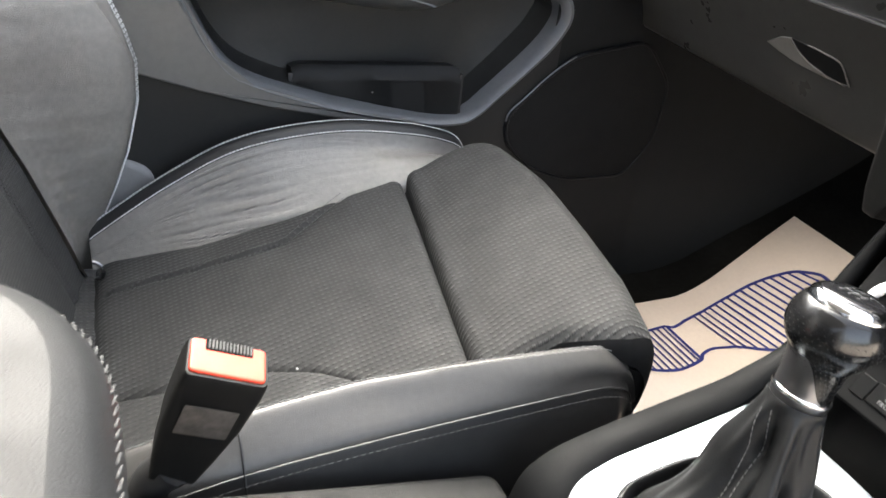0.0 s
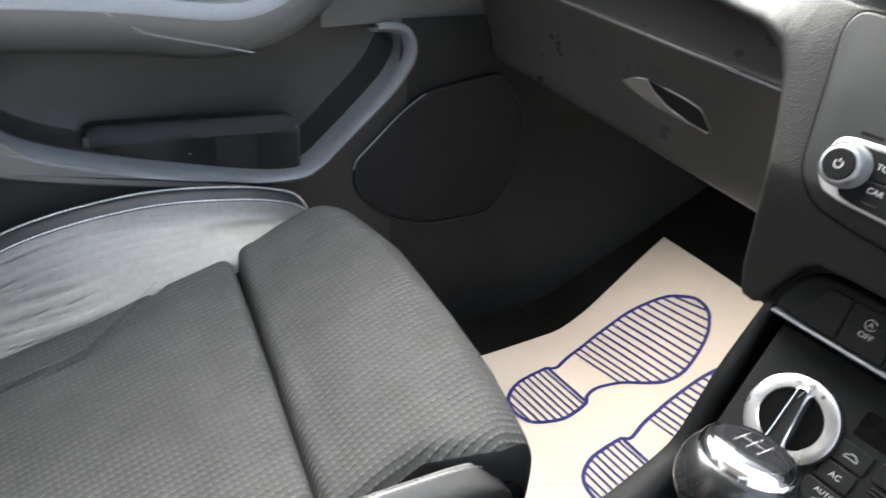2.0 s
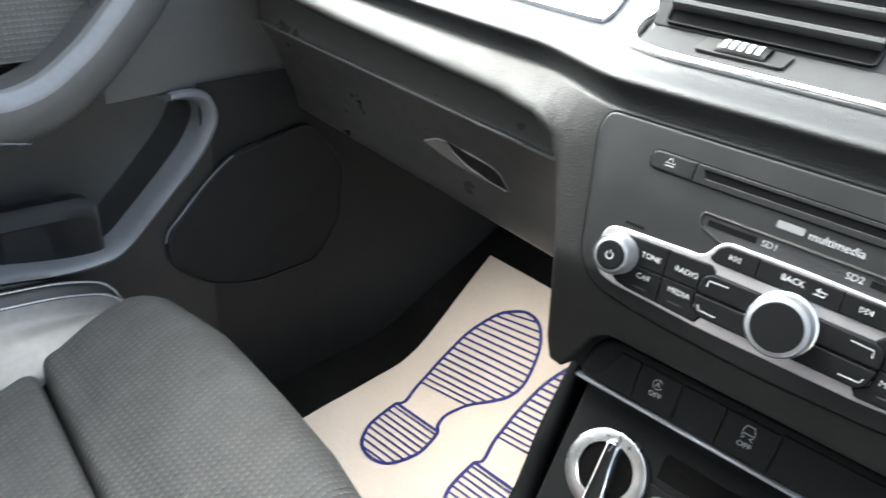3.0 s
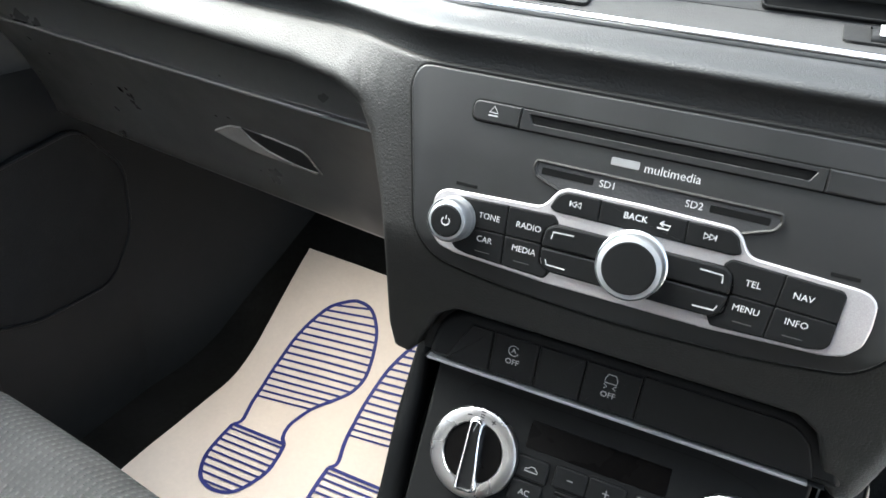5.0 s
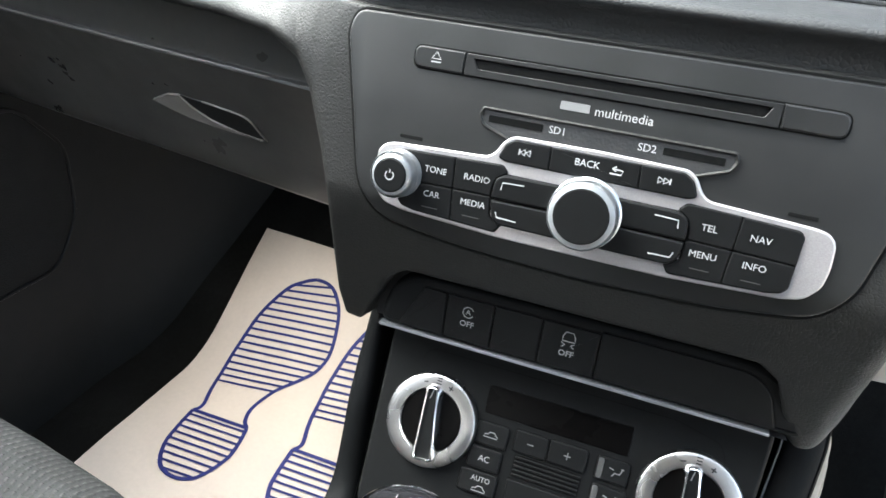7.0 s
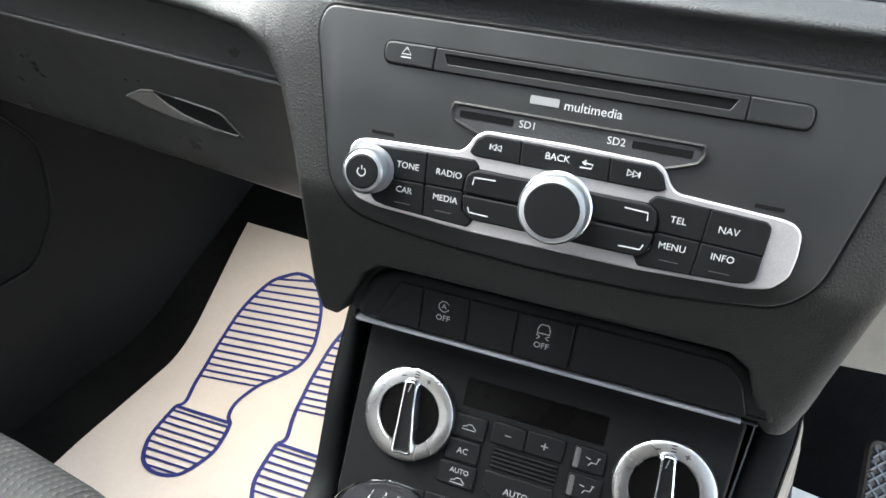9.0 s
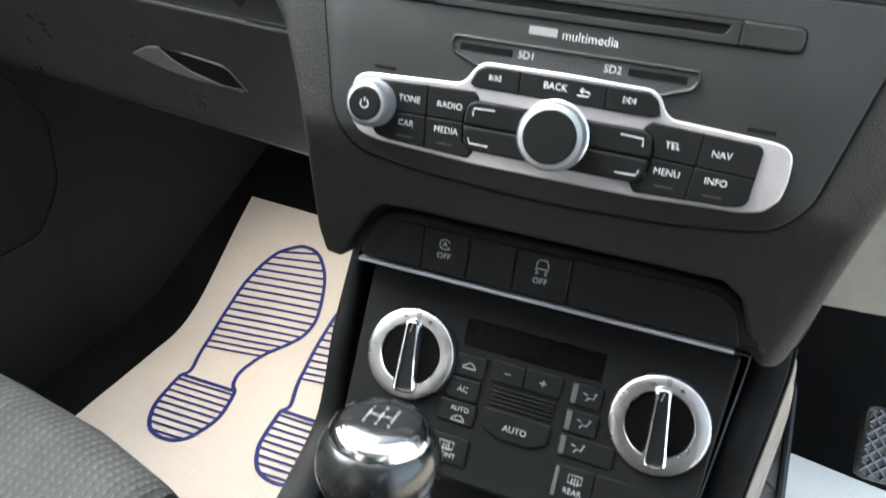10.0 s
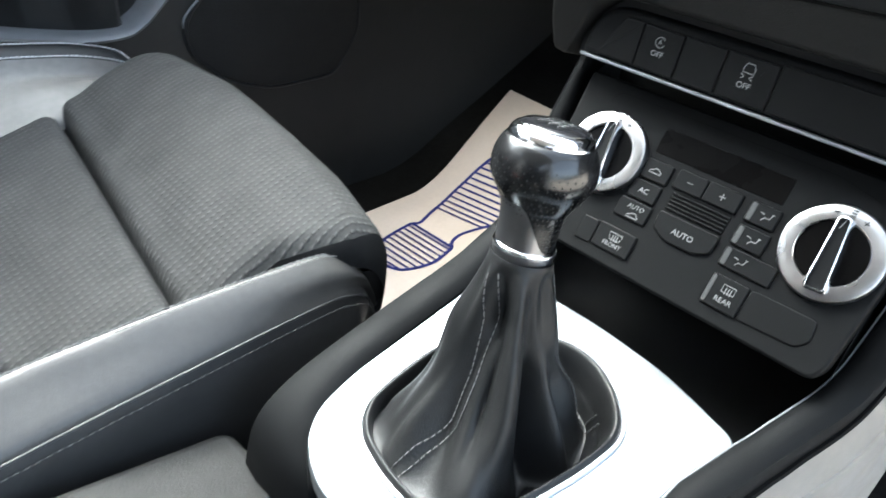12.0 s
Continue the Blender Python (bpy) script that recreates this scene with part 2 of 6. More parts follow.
def circle(u, v, r, n=48):
    return [(u + r * math.cos(2 * math.pi * k / n), v + r * math.sin(2 * math.pi * k / n)) for k in range(n)]


def grown(pts, d):
    """The polygon (counter-clockwise) moved outwards by d."""
    n = len(pts)
    area = sum(pts[i][0] * pts[(i + 1) % n][1] - pts[(i + 1) % n][0] * pts[i][1] for i in range(n))
    s = 1 if area > 0 else -1
    out = []
    for i in range(n):
        a, b, c = (Vector(pts[(i + k) % n]) for k in (-1, 0, 1))
        e, f = (b - a), (c - b)
        if e.length < 1e-9 or f.length < 1e-9:
            e = f = c - a
        e, f = e.normalized(), f.normalized()
        m = Vector((e.y + f.y, -e.x - f.x)) * s
        m = m.normalized() if m.length > 1e-6 else Vector((e.y, -e.x)) * s
        k = max(0.5, m.dot(Vector((e.y, -e.x)) * s))
        out.append(tuple(b + m * ((d[i] if isinstance(d, list) else d) / k)))
    return out


def rings(bm, loops, close=True, cap0=False, cap1=False):
    """Skins a list of loops of equal length."""
    vs = [[bm.verts.new(p) for p in loop] for loop in loops]
    n = len(vs[0])
    for a, b in zip(vs, vs[1:]):
        for i in range(n if close else n - 1):
            j = (i + 1) % n
            bm.faces.new((a[i], a[j], b[j], b[i]))
    if cap0:
        bm.faces.new(vs[0][::-1])
    if cap1:
        bm.faces.new(vs[-1])
    return vs


def plate(outline, w0, w1, at, bev=0.0008, steps=2, bm=None, cuts=(), levels=(), back=True):
    """A plate with a rounded front edge: outline in (u, v), from depth w0 to w1, placed by at(u, v, w)."""
    own = bmesh.new()
    loops = [[Vector((u, v, w0)) for u, v in outline]]
    for k in range(steps + 1):
        a = math.pi / 2 * k / steps
        bevs = bev if isinstance(bev, list) else [bev] * len(outline)
        ring = grown(outline, [-x * (1 - math.cos(a)) for x in bevs])
        loops.append([Vector((u, v, w1 - x * (1 - math.sin(a)))) for (u, v), x in zip(ring, bevs)])
    rings(own, loops, cap0=back, cap1=True)
    own.normal_update()
    if cuts or levels:
        bmesh.ops.triangulate(own, faces=[f for f in own.faces if len(f.verts) > 4])
        for c in cuts:
            bmesh.ops.bisect_plane(own, geom=own.verts[:] + own.edges[:] + own.faces[:], plane_co=(c, 0, 0), plane_no=(1, 0, 0))
        for c in levels:
            bmesh.ops.bisect_plane(own, geom=own.verts[:] + own.edges[:] + own.faces[:], plane_co=(0, c, 0), plane_no=(0, 1, 0))
        bmesh.ops.triangulate(own, faces=[f for f in own.faces if len(f.verts) > 4])
    for v in own.verts:
        v.co = at(*v.co)
    if bm is None:
        return own
    join(bm, own)
    return bm


def join(bm, other):
    me = bpy.data.meshes.new("tmp")
    other.to_mesh(me)
    other.free()
    bm.from_mesh(me)
    bpy.data.meshes.remove(me)


def frame_ring(outer, inner, w0, w1, at, bev=0.0006):
    """A flat frame between two outlines of equal length."""
    bm = bmesh.new()
    lo = lambda ring, w: [at(u, v, w) for u, v in ring]
    rings(bm, [lo(inner, w0), lo(inner, w1 - bev), lo(grown(inner, bev), w1), lo(grown(outer, -bev), w1), lo(outer, w1 - bev), lo(outer, w0)])
    return bm


def lathe(profile, at, n=48, cap=True):
    """Turns (radius, w) pairs about the w axis at at(u, v, w)."""
    bm = bmesh.new()
    loops = [[at(r * math.cos(2 * math.pi * k / n), r * math.sin(2 * math.pi * k / n), w) for k in range(n)] for r, w in profile]
    rings(bm, loops, cap0=cap, cap1=cap)
    return bm


def stroke(bm, pts, width, at, w, closed=False):
    """A flat printed line along pts in (u, v)."""
    n = len(pts)
    left, right = [], []
    for i in range(n):
        a = Vector(pts[i - 1] if i or closed else pts[0])
        c = Vector(pts[(i + 1) % n] if i < n - 1 or closed else pts[-1])
        d = (c - a).normalized()
        m = Vector((-d.y, d.x)) * width / 2
        left.append(bm.verts.new(at(*(Vector(pts[i]) + m), w)))
        right.append(bm.verts.new(at(*(Vector(pts[i]) - m), w)))
    for i in range(n if closed else n - 1):
        j = (i + 1) % n
        bm.faces.new((right[i], right[j], left[j], left[i]))


def smooth_line(pts, n):
    """n + 1 points on a Catmull-Rom curve through pts."""
    pts = [Vector(p) for p in pts]
    out = []
    for k in range(n + 1):
        t = k / n * (len(pts) - 1)
        i = min(int(t), len(pts) - 2)
        t -= i
        p0, p1, p2, p3 = (pts[max(0, min(len(pts) - 1, i + d))] for d in (-1, 0, 1, 2))
        out.append(0.5 * (2 * p1 + (p2 - p0) * t + (2 * p0 - 5 * p1 + 4 * p2 - p3) * t * t + (3 * p1 - p0 - 3 * p2 + p3) * t ** 3))
    return out


def tube(path, r, n=8, bm=None, cap=True, flat=1.0):
    bm = bm or bmesh.new()
    loops = []
    for i, p in enumerate(path):
        d = (path[min(i + 1, len(path) - 1)] - path[max(i - 1, 0)]).normalized()
        side = d.cross(Vector((0, 0, 1)))
        side = side.normalized() if side.length > 1e-4 else Vector((1, 0, 0))
        up = side.cross(d)
        loops.append([p + side * r * math.cos(2 * math.pi * k / n) + up * r * flat * math.sin(2 * math.pi * k / n) for k in range(n)])
    rings(bm, loops, cap0=cap, cap1=cap)
    return bm


def stitches(path, length, gap, r, lift=None, slant=0.0):
    """A row of short threads along a path."""
    bm = bmesh.new()
    dist, total = [0.0], 0.0
    for a, b in zip(path, path[1:]):
        total += (b - a).length
        dist.append(total)

    def at(s):
        i = 0
        while i < len(dist) - 2 and dist[i + 1] < s:
            i += 1
        t = (s - dist[i]) / max(1e-9, dist[i + 1] - dist[i])
        return path[i].lerp(path[i + 1], t)

    s = 0.0
    up = Vector(lift or (0, 0, 1)) * r * 0.6
    while s + length < total:
        a, b = at(s), at(s + length)
        side = (b - a).cross(up).normalized() * slant
        mid = (a + b) / 2 + up * 0.8
        tube([a - side, mid, b + side], r, 5, bm)
        s += length + gap
    return bm


def grid(f, na, nb, bm=None):
    """A sheet of points f(a, b), a and b from 0 to 1."""
    bm = bm or bmesh.new()
    vs = [[bm.verts.new(f(i / na, j / nb)) for j in range(nb + 1)] for i in range(na + 1)]
    for i in range(na):
        for j in range(nb):
            bm.faces.new((vs[i][j], vs[i + 1][j], vs[i + 1][j + 1], vs[i][j + 1]))
    return bm


def interp(x, xs, ys):
    return float(np.interp(x, xs, ys))


def text(string, size, at, u, v, w, bold=0.0, lean=0.0):
    """Printed letters, centred on (u, v)."""
    cu = bpy.data.curves.new("letters", "FONT")
    cu.body, cu.size, cu.align_x, cu.align_y, cu.resolution_u, cu.offset, cu.shear = string, size, "CENTER", "CENTER", 3, bold, lean
    ob = new("letters", cu)
    bpy.context.view_layer.update()
    me = ob.evaluated_get(bpy.context.evaluated_depsgraph_get()).to_mesh()
    bm = bmesh.new()
    bm.from_mesh(me)
    ob.to_mesh_clear()
    bpy.data.objects.remove(ob)
    bpy.data.curves.remove(cu)
    for x in bm.verts:
        x.co = at(u + x.co.x, v + x.co.y, w)
    return bm


def box(x0, y0, z0, x1, y1, z1, bev=0.002, bm=None):
    own = bmesh.new()
    bmesh.ops.create_cube(own, size=1)
    for v in own.verts:
        v.co = Vector(((x0 + x1) / 2 + v.co.x * (x1 - x0), (y0 + y1) / 2 + v.co.y * (y1 - y0), (z0 + z1) / 2 + v.co.z * (z1 - z0)))
    if bev:
        bmesh.ops.bevel(own, geom=own.edges[:], offset=bev, segments=2, profile=0.5, affect="EDGES")
    if bm is None:
        return own
    join(bm, own)
    return bm


# ---- the car body round the cabin ----
def wall_with(name, x0, y0, z0, x1, y1, z1, material, label):
    return solo(name, box(x0, y0, z0, x1, y1, z1, 0.004), material, label, "car body", "structure")


bm = bmesh.new()
bmesh.ops.create_grid(bm, x_segments=2, y_segments=2, size=60)
for v in bm.verts:
    v.co.z = -0.45
solo("ground", bm, BOUNCE_GROUND, "unseen ground under the car, pale for warm bounce light", "ground", "structure")


def floor_z(y):
    """The height of the passenger's floor: flat, then rising to the bulkhead."""
    a, b, m = 0.285, 0.375, 0.80
    return 0.0 if y < a else (m * (y - a) ** 2 / (2 * (b - a)) if y < b else m * (b - a) / 2 + m * (y - b))


bm = grid(lambda a, b: Vector((-0.72 + 1.44 * a, -1.3 + 2.05 * b, floor_z(-1.3 + 2.05 * b) - 0.012 + 0.002 * noise.noise(Vector((a * 60, b * 90, 0))))), 40, 70)
solo("floor", bm, CARPET, "black carpeted car floor rising to the bulkhead", "floor", "structure")
bm = box(-0.8, 0.72, -0.05, 0.8, 0.76, 0.60, 0.004)
solo("wall_front", bm, CARPET, "black carpeted bulkhead behind the dashboard", "bulkhead", "structure")
wall_with("wall_passenger_front", -0.80, -0.62, -0.1, -0.745, 0.95, 0.725, BODY, "dark inner skin of the passenger door")
# unseen rear panels, raised over the windows to keep light off the fascia
wall_with("wall_rear", -0.8, -1.9, -0.1, 0.8, -1.86, 1.14, BODY, "unseen dark rear panel that holds back rear light")
wall_with("wall_passenger_rear", -0.8, -1.9, -0.1, -0.70, -0.70, 1.08, BODY, "unseen dark rear door panel, its window closed against light")
wall_with("wall_driver_rear", 0.70, -1.9, -0.1, 0.8, -0.85, 1.08, BODY, "unseen dark driver-side rear door panel, its window closed against light")
wall_with("wall_driver_front", 0.72, 0.58, -0.1, 0.8, 0.75, 0.62, BODY, "dark front pillar panel on the driver side")
wall_with("wall_sill", 0.70, -0.8, -0.1, 0.8, 0.58, 0.03, BODY, "door sill of the open driver door")
wall_with("wall_pillar_passenger", -0.72, -0.72, 0.70, -0.56, -0.62, 1.10, HEADLINER, "pale grey door pillar of the car")
wall_with("wall_pillar_driver", 0.58, -0.87, 0.0, 0.76, -0.77, 1.10, HEADLINER, "pale grey driver door pillar")
roof = lambda u, v, w: Vector((u, v, 1.14 - 0.10 * u * u - 0.03 * max(0, v + 0.6) ** 2 + w))
# unseen headliner stops short, leaving an added opening that lights the seat
roof_out = rrect(-0.56, -1.88, 0.56, -0.50, 0.05, 5)
bm = plate(roof_out, 0.0, 0.03, roof, 0.004, cuts=[-0.6 + 0.1 * k for k in range(13)])
solo("ceiling", bm, HEADLINER, "pale fabric headliner of the car roof", "ceiling", "structure")
wall_with("windscreen_header", -0.56, -0.33, 1.09, 0.56, -0.27, 1.12, HEADLINER, "unseen pale header rail between windscreen and added roof opening")
for s in (-1, 1):
    wall_with("roof_rail", s * 0.57 - 0.02, -0.97, 1.08, s * 0.57 + 0.02, -0.30, 1.12, HEADLINER, "pale roof side rail")
    pts = smooth_line([(s * 0.74, 0.92, 0.62), (s * 0.71, 0.45, 0.86), (s * 0.55, -0.24, 1.10)], 10)
    solo("windscreen_pillar", tube(pts, 0.035, 10), HEADLINER, "pale grey windscreen pillar", "pillar", "structure")

# ---- dashboard ----
PF = Face((0, -0.012, 0.565), (0, 0.30, 1))  # the radio's plane
CF = Face((0, -0.035, 0.348), (0, 0.68, 1))  # the heater panel's plane


def ease(t):
    t = min(1.0, max(0.0, t))
    return t * t * (3 - 2 * t)


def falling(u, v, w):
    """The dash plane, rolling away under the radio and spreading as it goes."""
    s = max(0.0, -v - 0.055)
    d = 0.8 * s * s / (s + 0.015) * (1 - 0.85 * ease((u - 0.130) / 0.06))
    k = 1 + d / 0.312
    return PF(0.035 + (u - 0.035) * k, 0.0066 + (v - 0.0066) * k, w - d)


def sweep(u, v, w):
    """The dash plane, bending away from the cabin towards the doors."""
    blend = ease((-u - 0.112) / 0.095)
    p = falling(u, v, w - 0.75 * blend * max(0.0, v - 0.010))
    over = max(0.0, abs(u) - 0.115)
    if u < 0:
        p.y += 0.16 * over * over / (over + 0.03)
    else:  # rolls back into a rounded edge beside the driver's knees
        s = min(0.01195, max(0.0, u - 0.1165 - 0.33 * (v + 0.089)))
        p.y += 0.012 - math.sqrt(0.012 ** 2 - s * s)
    return p


dashboard = thing("dashboard", "black grained plastic dashboard with padded top edge", "dashboard")
left_leg = [(-0.080, -0.0905), (-0.0895, -0.0965), (-0.0945, -0.109), (-0.1000, -0.1215), (-0.1085, -0.1205), (-0.1145, -0.109), (-0.1255, -0.073), (-0.1360, -0.042), (-0.1475, -0.015), (-0.158, -0.001), (-0.176, 0.0075), (-0.21, 0.0115), (-0.28, 0.0130), (-0.40, 0.0150), (-0.63, 0.022)]
right_leg = [(0.1640, 0.020), (0.1476, -0.030), (0.1377, -0.060), (0.1328, -0.075), (0.1290, -0.0875), (0.1265, -0.0980), (0.1240, -0.1075), (0.1215, -0.1150), (0.1180, -0.1205), (0.1130, -0.1232), (0.1065, -0.1228), (0.1020, -0.1190), (0.0975, -0.1075), (0.0935, -0.0965), (0.084, -0.0905)]
outline = left_leg[::-1] + right_leg[::-1]
outline = [(-0.63, 0.0392)] + outline + [(0.1675, 0.0310)]
outline = outline[:1] + fillet(outline[1:-1], 0.0015, 2)[2:-2] + outline[-1:] + [(-0.110, 0.0310), (-0.128, 0.0319), (-0.145, 0.0340), (-0.165, 0.0370), (-0.182, 0.0387), (-0.200, 0.0392)]
cuts = [k * 0.03 - 0.6 for k in range(41) if k * 0.03 - 0.6 < -0.11] + [0.100 + 0.0022 * k for k in range(31)] + [-0.112 - 0.005 * k for k in range(22)]
soft = [0.0022 if abs(u) < 0.125 and v < -0.06 else (0.004 if v > 0.03 else interp(abs(u), [0.12, 0.15, 0.2], [0.0022, 0.007, 0.010])) for u, v in outline]
part("fascia", plate(outline, -0.03, 0.0, sweep, bev=soft, steps=5, cuts=cuts, levels=[-0.055 - 0.004 * k for k in range(16)]), DASH, dashboard, "grained black fascia round the radio")


def along(section, x0, x1, nx, slope=0.16, start=0.115, back=0.0):
    """Sweeps a (y, z) section across the car, bending away from the cabin towards the doors."""
    bm = bmesh.new()
    loops = []
    for k in range(nx + 1):
        x = x0 + (x1 - x0) * k / nx
        over = max(0.0, abs(x) - start)
        dy = slope * over * over / (over + 0.03) + back * ease((-x - 0.112) / 0.095)
        loops.append([Vector((x, y + dy, z)) for y, z in section])
    rings(bm, loops, close=False)
    return bm


top = [(0.0015, 0.5850), (-0.0012, 0.5910), (-0.0006, 0.5960), (-0.0008, 0.6000), (-0.0022, 0.6040), (-0.0042, 0.6070), (-0.0042, 0.6095), (0.0, 0.6118), (0.012, 0.6130), (0.030, 0.6132), (0.047, 0.6125)]
part("top_pad", along([(p.x, p.y) for p in smooth_line([(y, z, 0) for y, z in top], 28)], -0.66, 0.66, 264, back=0.024), PAD, dashboard, "padded black upper dash with coarse grain")
shelf = [(0.047, 0.6122), (0.10, 0.6225), (0.16, 0.636), (0.22, 0.650), (0.35, 0.656), (0.55, 0.648), (0.9, 0.60), (0.95, 0.5)]
part("dash_top", along(shelf, -0.66, 0.66, 48, back=0.024), PAD, dashboard)
hood = [(0.150, 0.62), (0.143, 0.680), (0.150, 0.706), (0.175, 0.732), (0.22, 0.745), (0.34, 0.742), (0.50, 0.700), (0.56, 0.64)]
part("centre_hood", along([(p.x, p.y) for p in smooth_line([(y, z, 0) for y, z in hood], 24)], -0.185, 0.66, 30), SOFT, dashboard, "raised soft hood above the vents")
part("dash_underside", along([(0.20, 0.40), (0.45, 0.36), (0.75, 0.35), (0.9, 0.5)], -0.70, 0.70, 24), DARK, dashboard)

# glovebox lid, undercut and in shade below the fascia
lid = [(0.040, 0.592), (0.046, 0.575), (0.0490, 0.555), (0.0500, 0.540), (0.0505, 0.5325), (0.0510, 0.5295), (0.0505, 0.5282), (0.0470, 0.5272), (0.0464, 0.5255), (0.058, 0.510), (0.074, 0.486), (0.086, 0.462), (0.096, 0.440), (0.102, 0.4185), (0.107, 0.4135), (0.119, 0.412), (0.20, 0.393)]
glove = part("glovebox_lid", along(lid, -0.150, -0.64, 80), LIDP, dashboard, "black glovebox lid with a moulded groove")


def lid_at(x, z, out=0.0):
    over = max(0.0, abs(x) - 0.115)
    y = interp(z, [0.4185, 0.44, 0.462, 0.486, 0.51, 0.524], [0.102, 0.096, 0.086, 0.074, 0.058, 0.047]) + 0.16 * over * over / (over + 0.03)
    return Vector((x, y - out * 0.87, z - out * 0.45))


recess = [(-0.368, 0.4720), (-0.3465, 0.4664), (-0.3235, 0.4628), (-0.2815, 0.4618), (-0.2535, 0.4628), (-0.2560, 0.4700), (-0.2640, 0.4812), (-0.2885, 0.4840), (-0.3290, 0.4858), (-0.3445, 0.4832)]
rec = fillet(recess, 0.0025, 3)
part("handle", plate(grown(rec, -0.0010), -0.002, 0.0008, lid_at, 0.0003), PANEL, glove, "black glovebox handle")
part("handle_wedge", plate(fillet([(-0.3670, 0.4720), (-0.3465, 0.4670), (-0.3235, 0.4634), (-0.2815, 0.4622), (-0.2560, 0.4630), (-0.2815, 0.4642), (-0.3060, 0.4690), (-0.3210, 0.4765), (-0.3300, 0.4853), (-0.3440, 0.4826)], 0.0015, 3), 0.0, 0.0022, lid_at, 0.0006), SCOOP, glove, "pale finger scoop of the handle")
part("handle_trim", tube(smooth_line([lid_at(x, z, 0.0012) for x, z in [(-0.3060, 0.4850), (-0.2885, 0.4842), (-0.2655, 0.4815), (-0.2570, 0.4705), (-0.2530, 0.4632)]], 40), 0.0008, 6), SCOOP, glove, "worn satin edge of the lid handle")

edge = [lid_at(x, 0.524) * 1.0 for x in [-0.64 + 0.0218 * k for k in range(20)]]
edge = [Vector((p.x, p.y - 0.0006, 0.5272)) for p in edge] + [Vector((edge[-1].x + 0.010, edge[-1].y + 0.0010, 0.5262)), Vector((edge[-1].x + 0.018, edge[-1].y + 0.004, 0.5225)), Vector((edge[-1].x + 0.022, edge[-1].y + 0.008, 0.5170))]
# pale tube that draws the highlight along the groove
part("groove_edge", tube(smooth_line(edge, 60), 0.0009, 6), SCOOP, glove, "fine pale highlight line along the lid groove")

# pale knee panel set back beside the fascia's rolled edge, partly toned for door light
def knee(a, b):
    x = 0.110 + 0.54 * a
    y, z = interp(b, [0.0, 0.06, 0.12, 0.2, 1.0], [0.110, 0.074, 0.062, 0.058, 0.034]), interp(b, [0.0, 0.06, 0.12, 0.2, 1.0], [0.409, 0.4095, 0.416, 0.430, 0.598])
    return Vector((x, y + 0.03 * a, z + 0.012 * a))


part("knee_panel", grid(knee, 24, 40), KNEE_LIT, dashboard, "pale warm grey panel above the driver's knees, partly toned for door light")


# upper dash: bright inlay and air vents
D1, D2 = Vector((0, math.cos(radians(12)), math.sin(radians(12)))), Vector((0, math.cos(radians(50)), math.sin(radians(50))))
N1, N2 = Vector((0, -D1.z, D1.y)), Vector((0, -D2.z, D2.y))


def shelf_at(x, s, w=0.0):
    """s: metres back along the shallow upper dash from the pad's edge; w: out of it."""
    over = max(0.0, abs(x) - 0.115)
    dy = 0.16 * over * over / (over + 0.03) + 0.024 * ease((-x - 0.112) / 0.095)
    return Vector((x, 0.047 + dy, 0.6130)) + D1 * s + N1 * w


def vent_at(x, s, w=0.0):
    """s: metres up the steeper vent face."""
    return Vector((x, 0.047, 0.6130)) + D1 * 0.046 + D2 * s + N2 * w


inlay = fillet([(-0.62, 0.018), (-0.206, 0.0125), (-0.191, 0.0150), (-0.192, 0.030), (-0.215, 0.10), (-0.62, 0.10)], [0.002, 0.004, 0.004, 0.004, 0.004, 0.002], 4)
part("decor_inlay", plate(inlay, -0.004, 0.0025, shelf_at, 0.0006, cuts=[-0.6 + 0.03 * k for k in range(15)]), SILVER, dashboard, "bright satin inlay strip across the dash")
vent = part("air_vent", plate(fillet([(-0.150, 0.002), (0.150, 0.002), (0.155, 0.052), (-0.155, 0.052)], 0.006, 4), -0.01, 0.0016, shelf_at, 0.0008), VENT, dashboard, "dark vent surround")
part("vent_face", plate(fillet([(-0.155, 0.0), (0.155, 0.0), (0.165, 0.085), (-0.165, 0.085)], 0.004, 4), -0.05, 0.0, vent_at, 0.001), VENT, vent, "dark vent face")
path = [shelf_at(x, sx_, 0.0015) for x, sx_ in ((0.17, 0.060), (0.163, 0.030), (0.157, 0.012))] + [shelf_at(0.150, 0.004, 0.0015)] + [shelf_at(0.145 - 0.29 * k / 20, 0.001, 0.0015) for k in range(21)] + [shelf_at(-0.150, 0.004, 0.0015)] + [shelf_at(-x, sx_, 0.0015) for x, sx_ in ((0.157, 0.012), (0.163, 0.030), (0.170, 0.060))] + [vent_at(-0.176, 0.06, 0.002)]
part("chrome_strip", tube(smooth_line(path, 120), 0.0033, 10), CHROME, vent, "bright chrome strip below the vents")
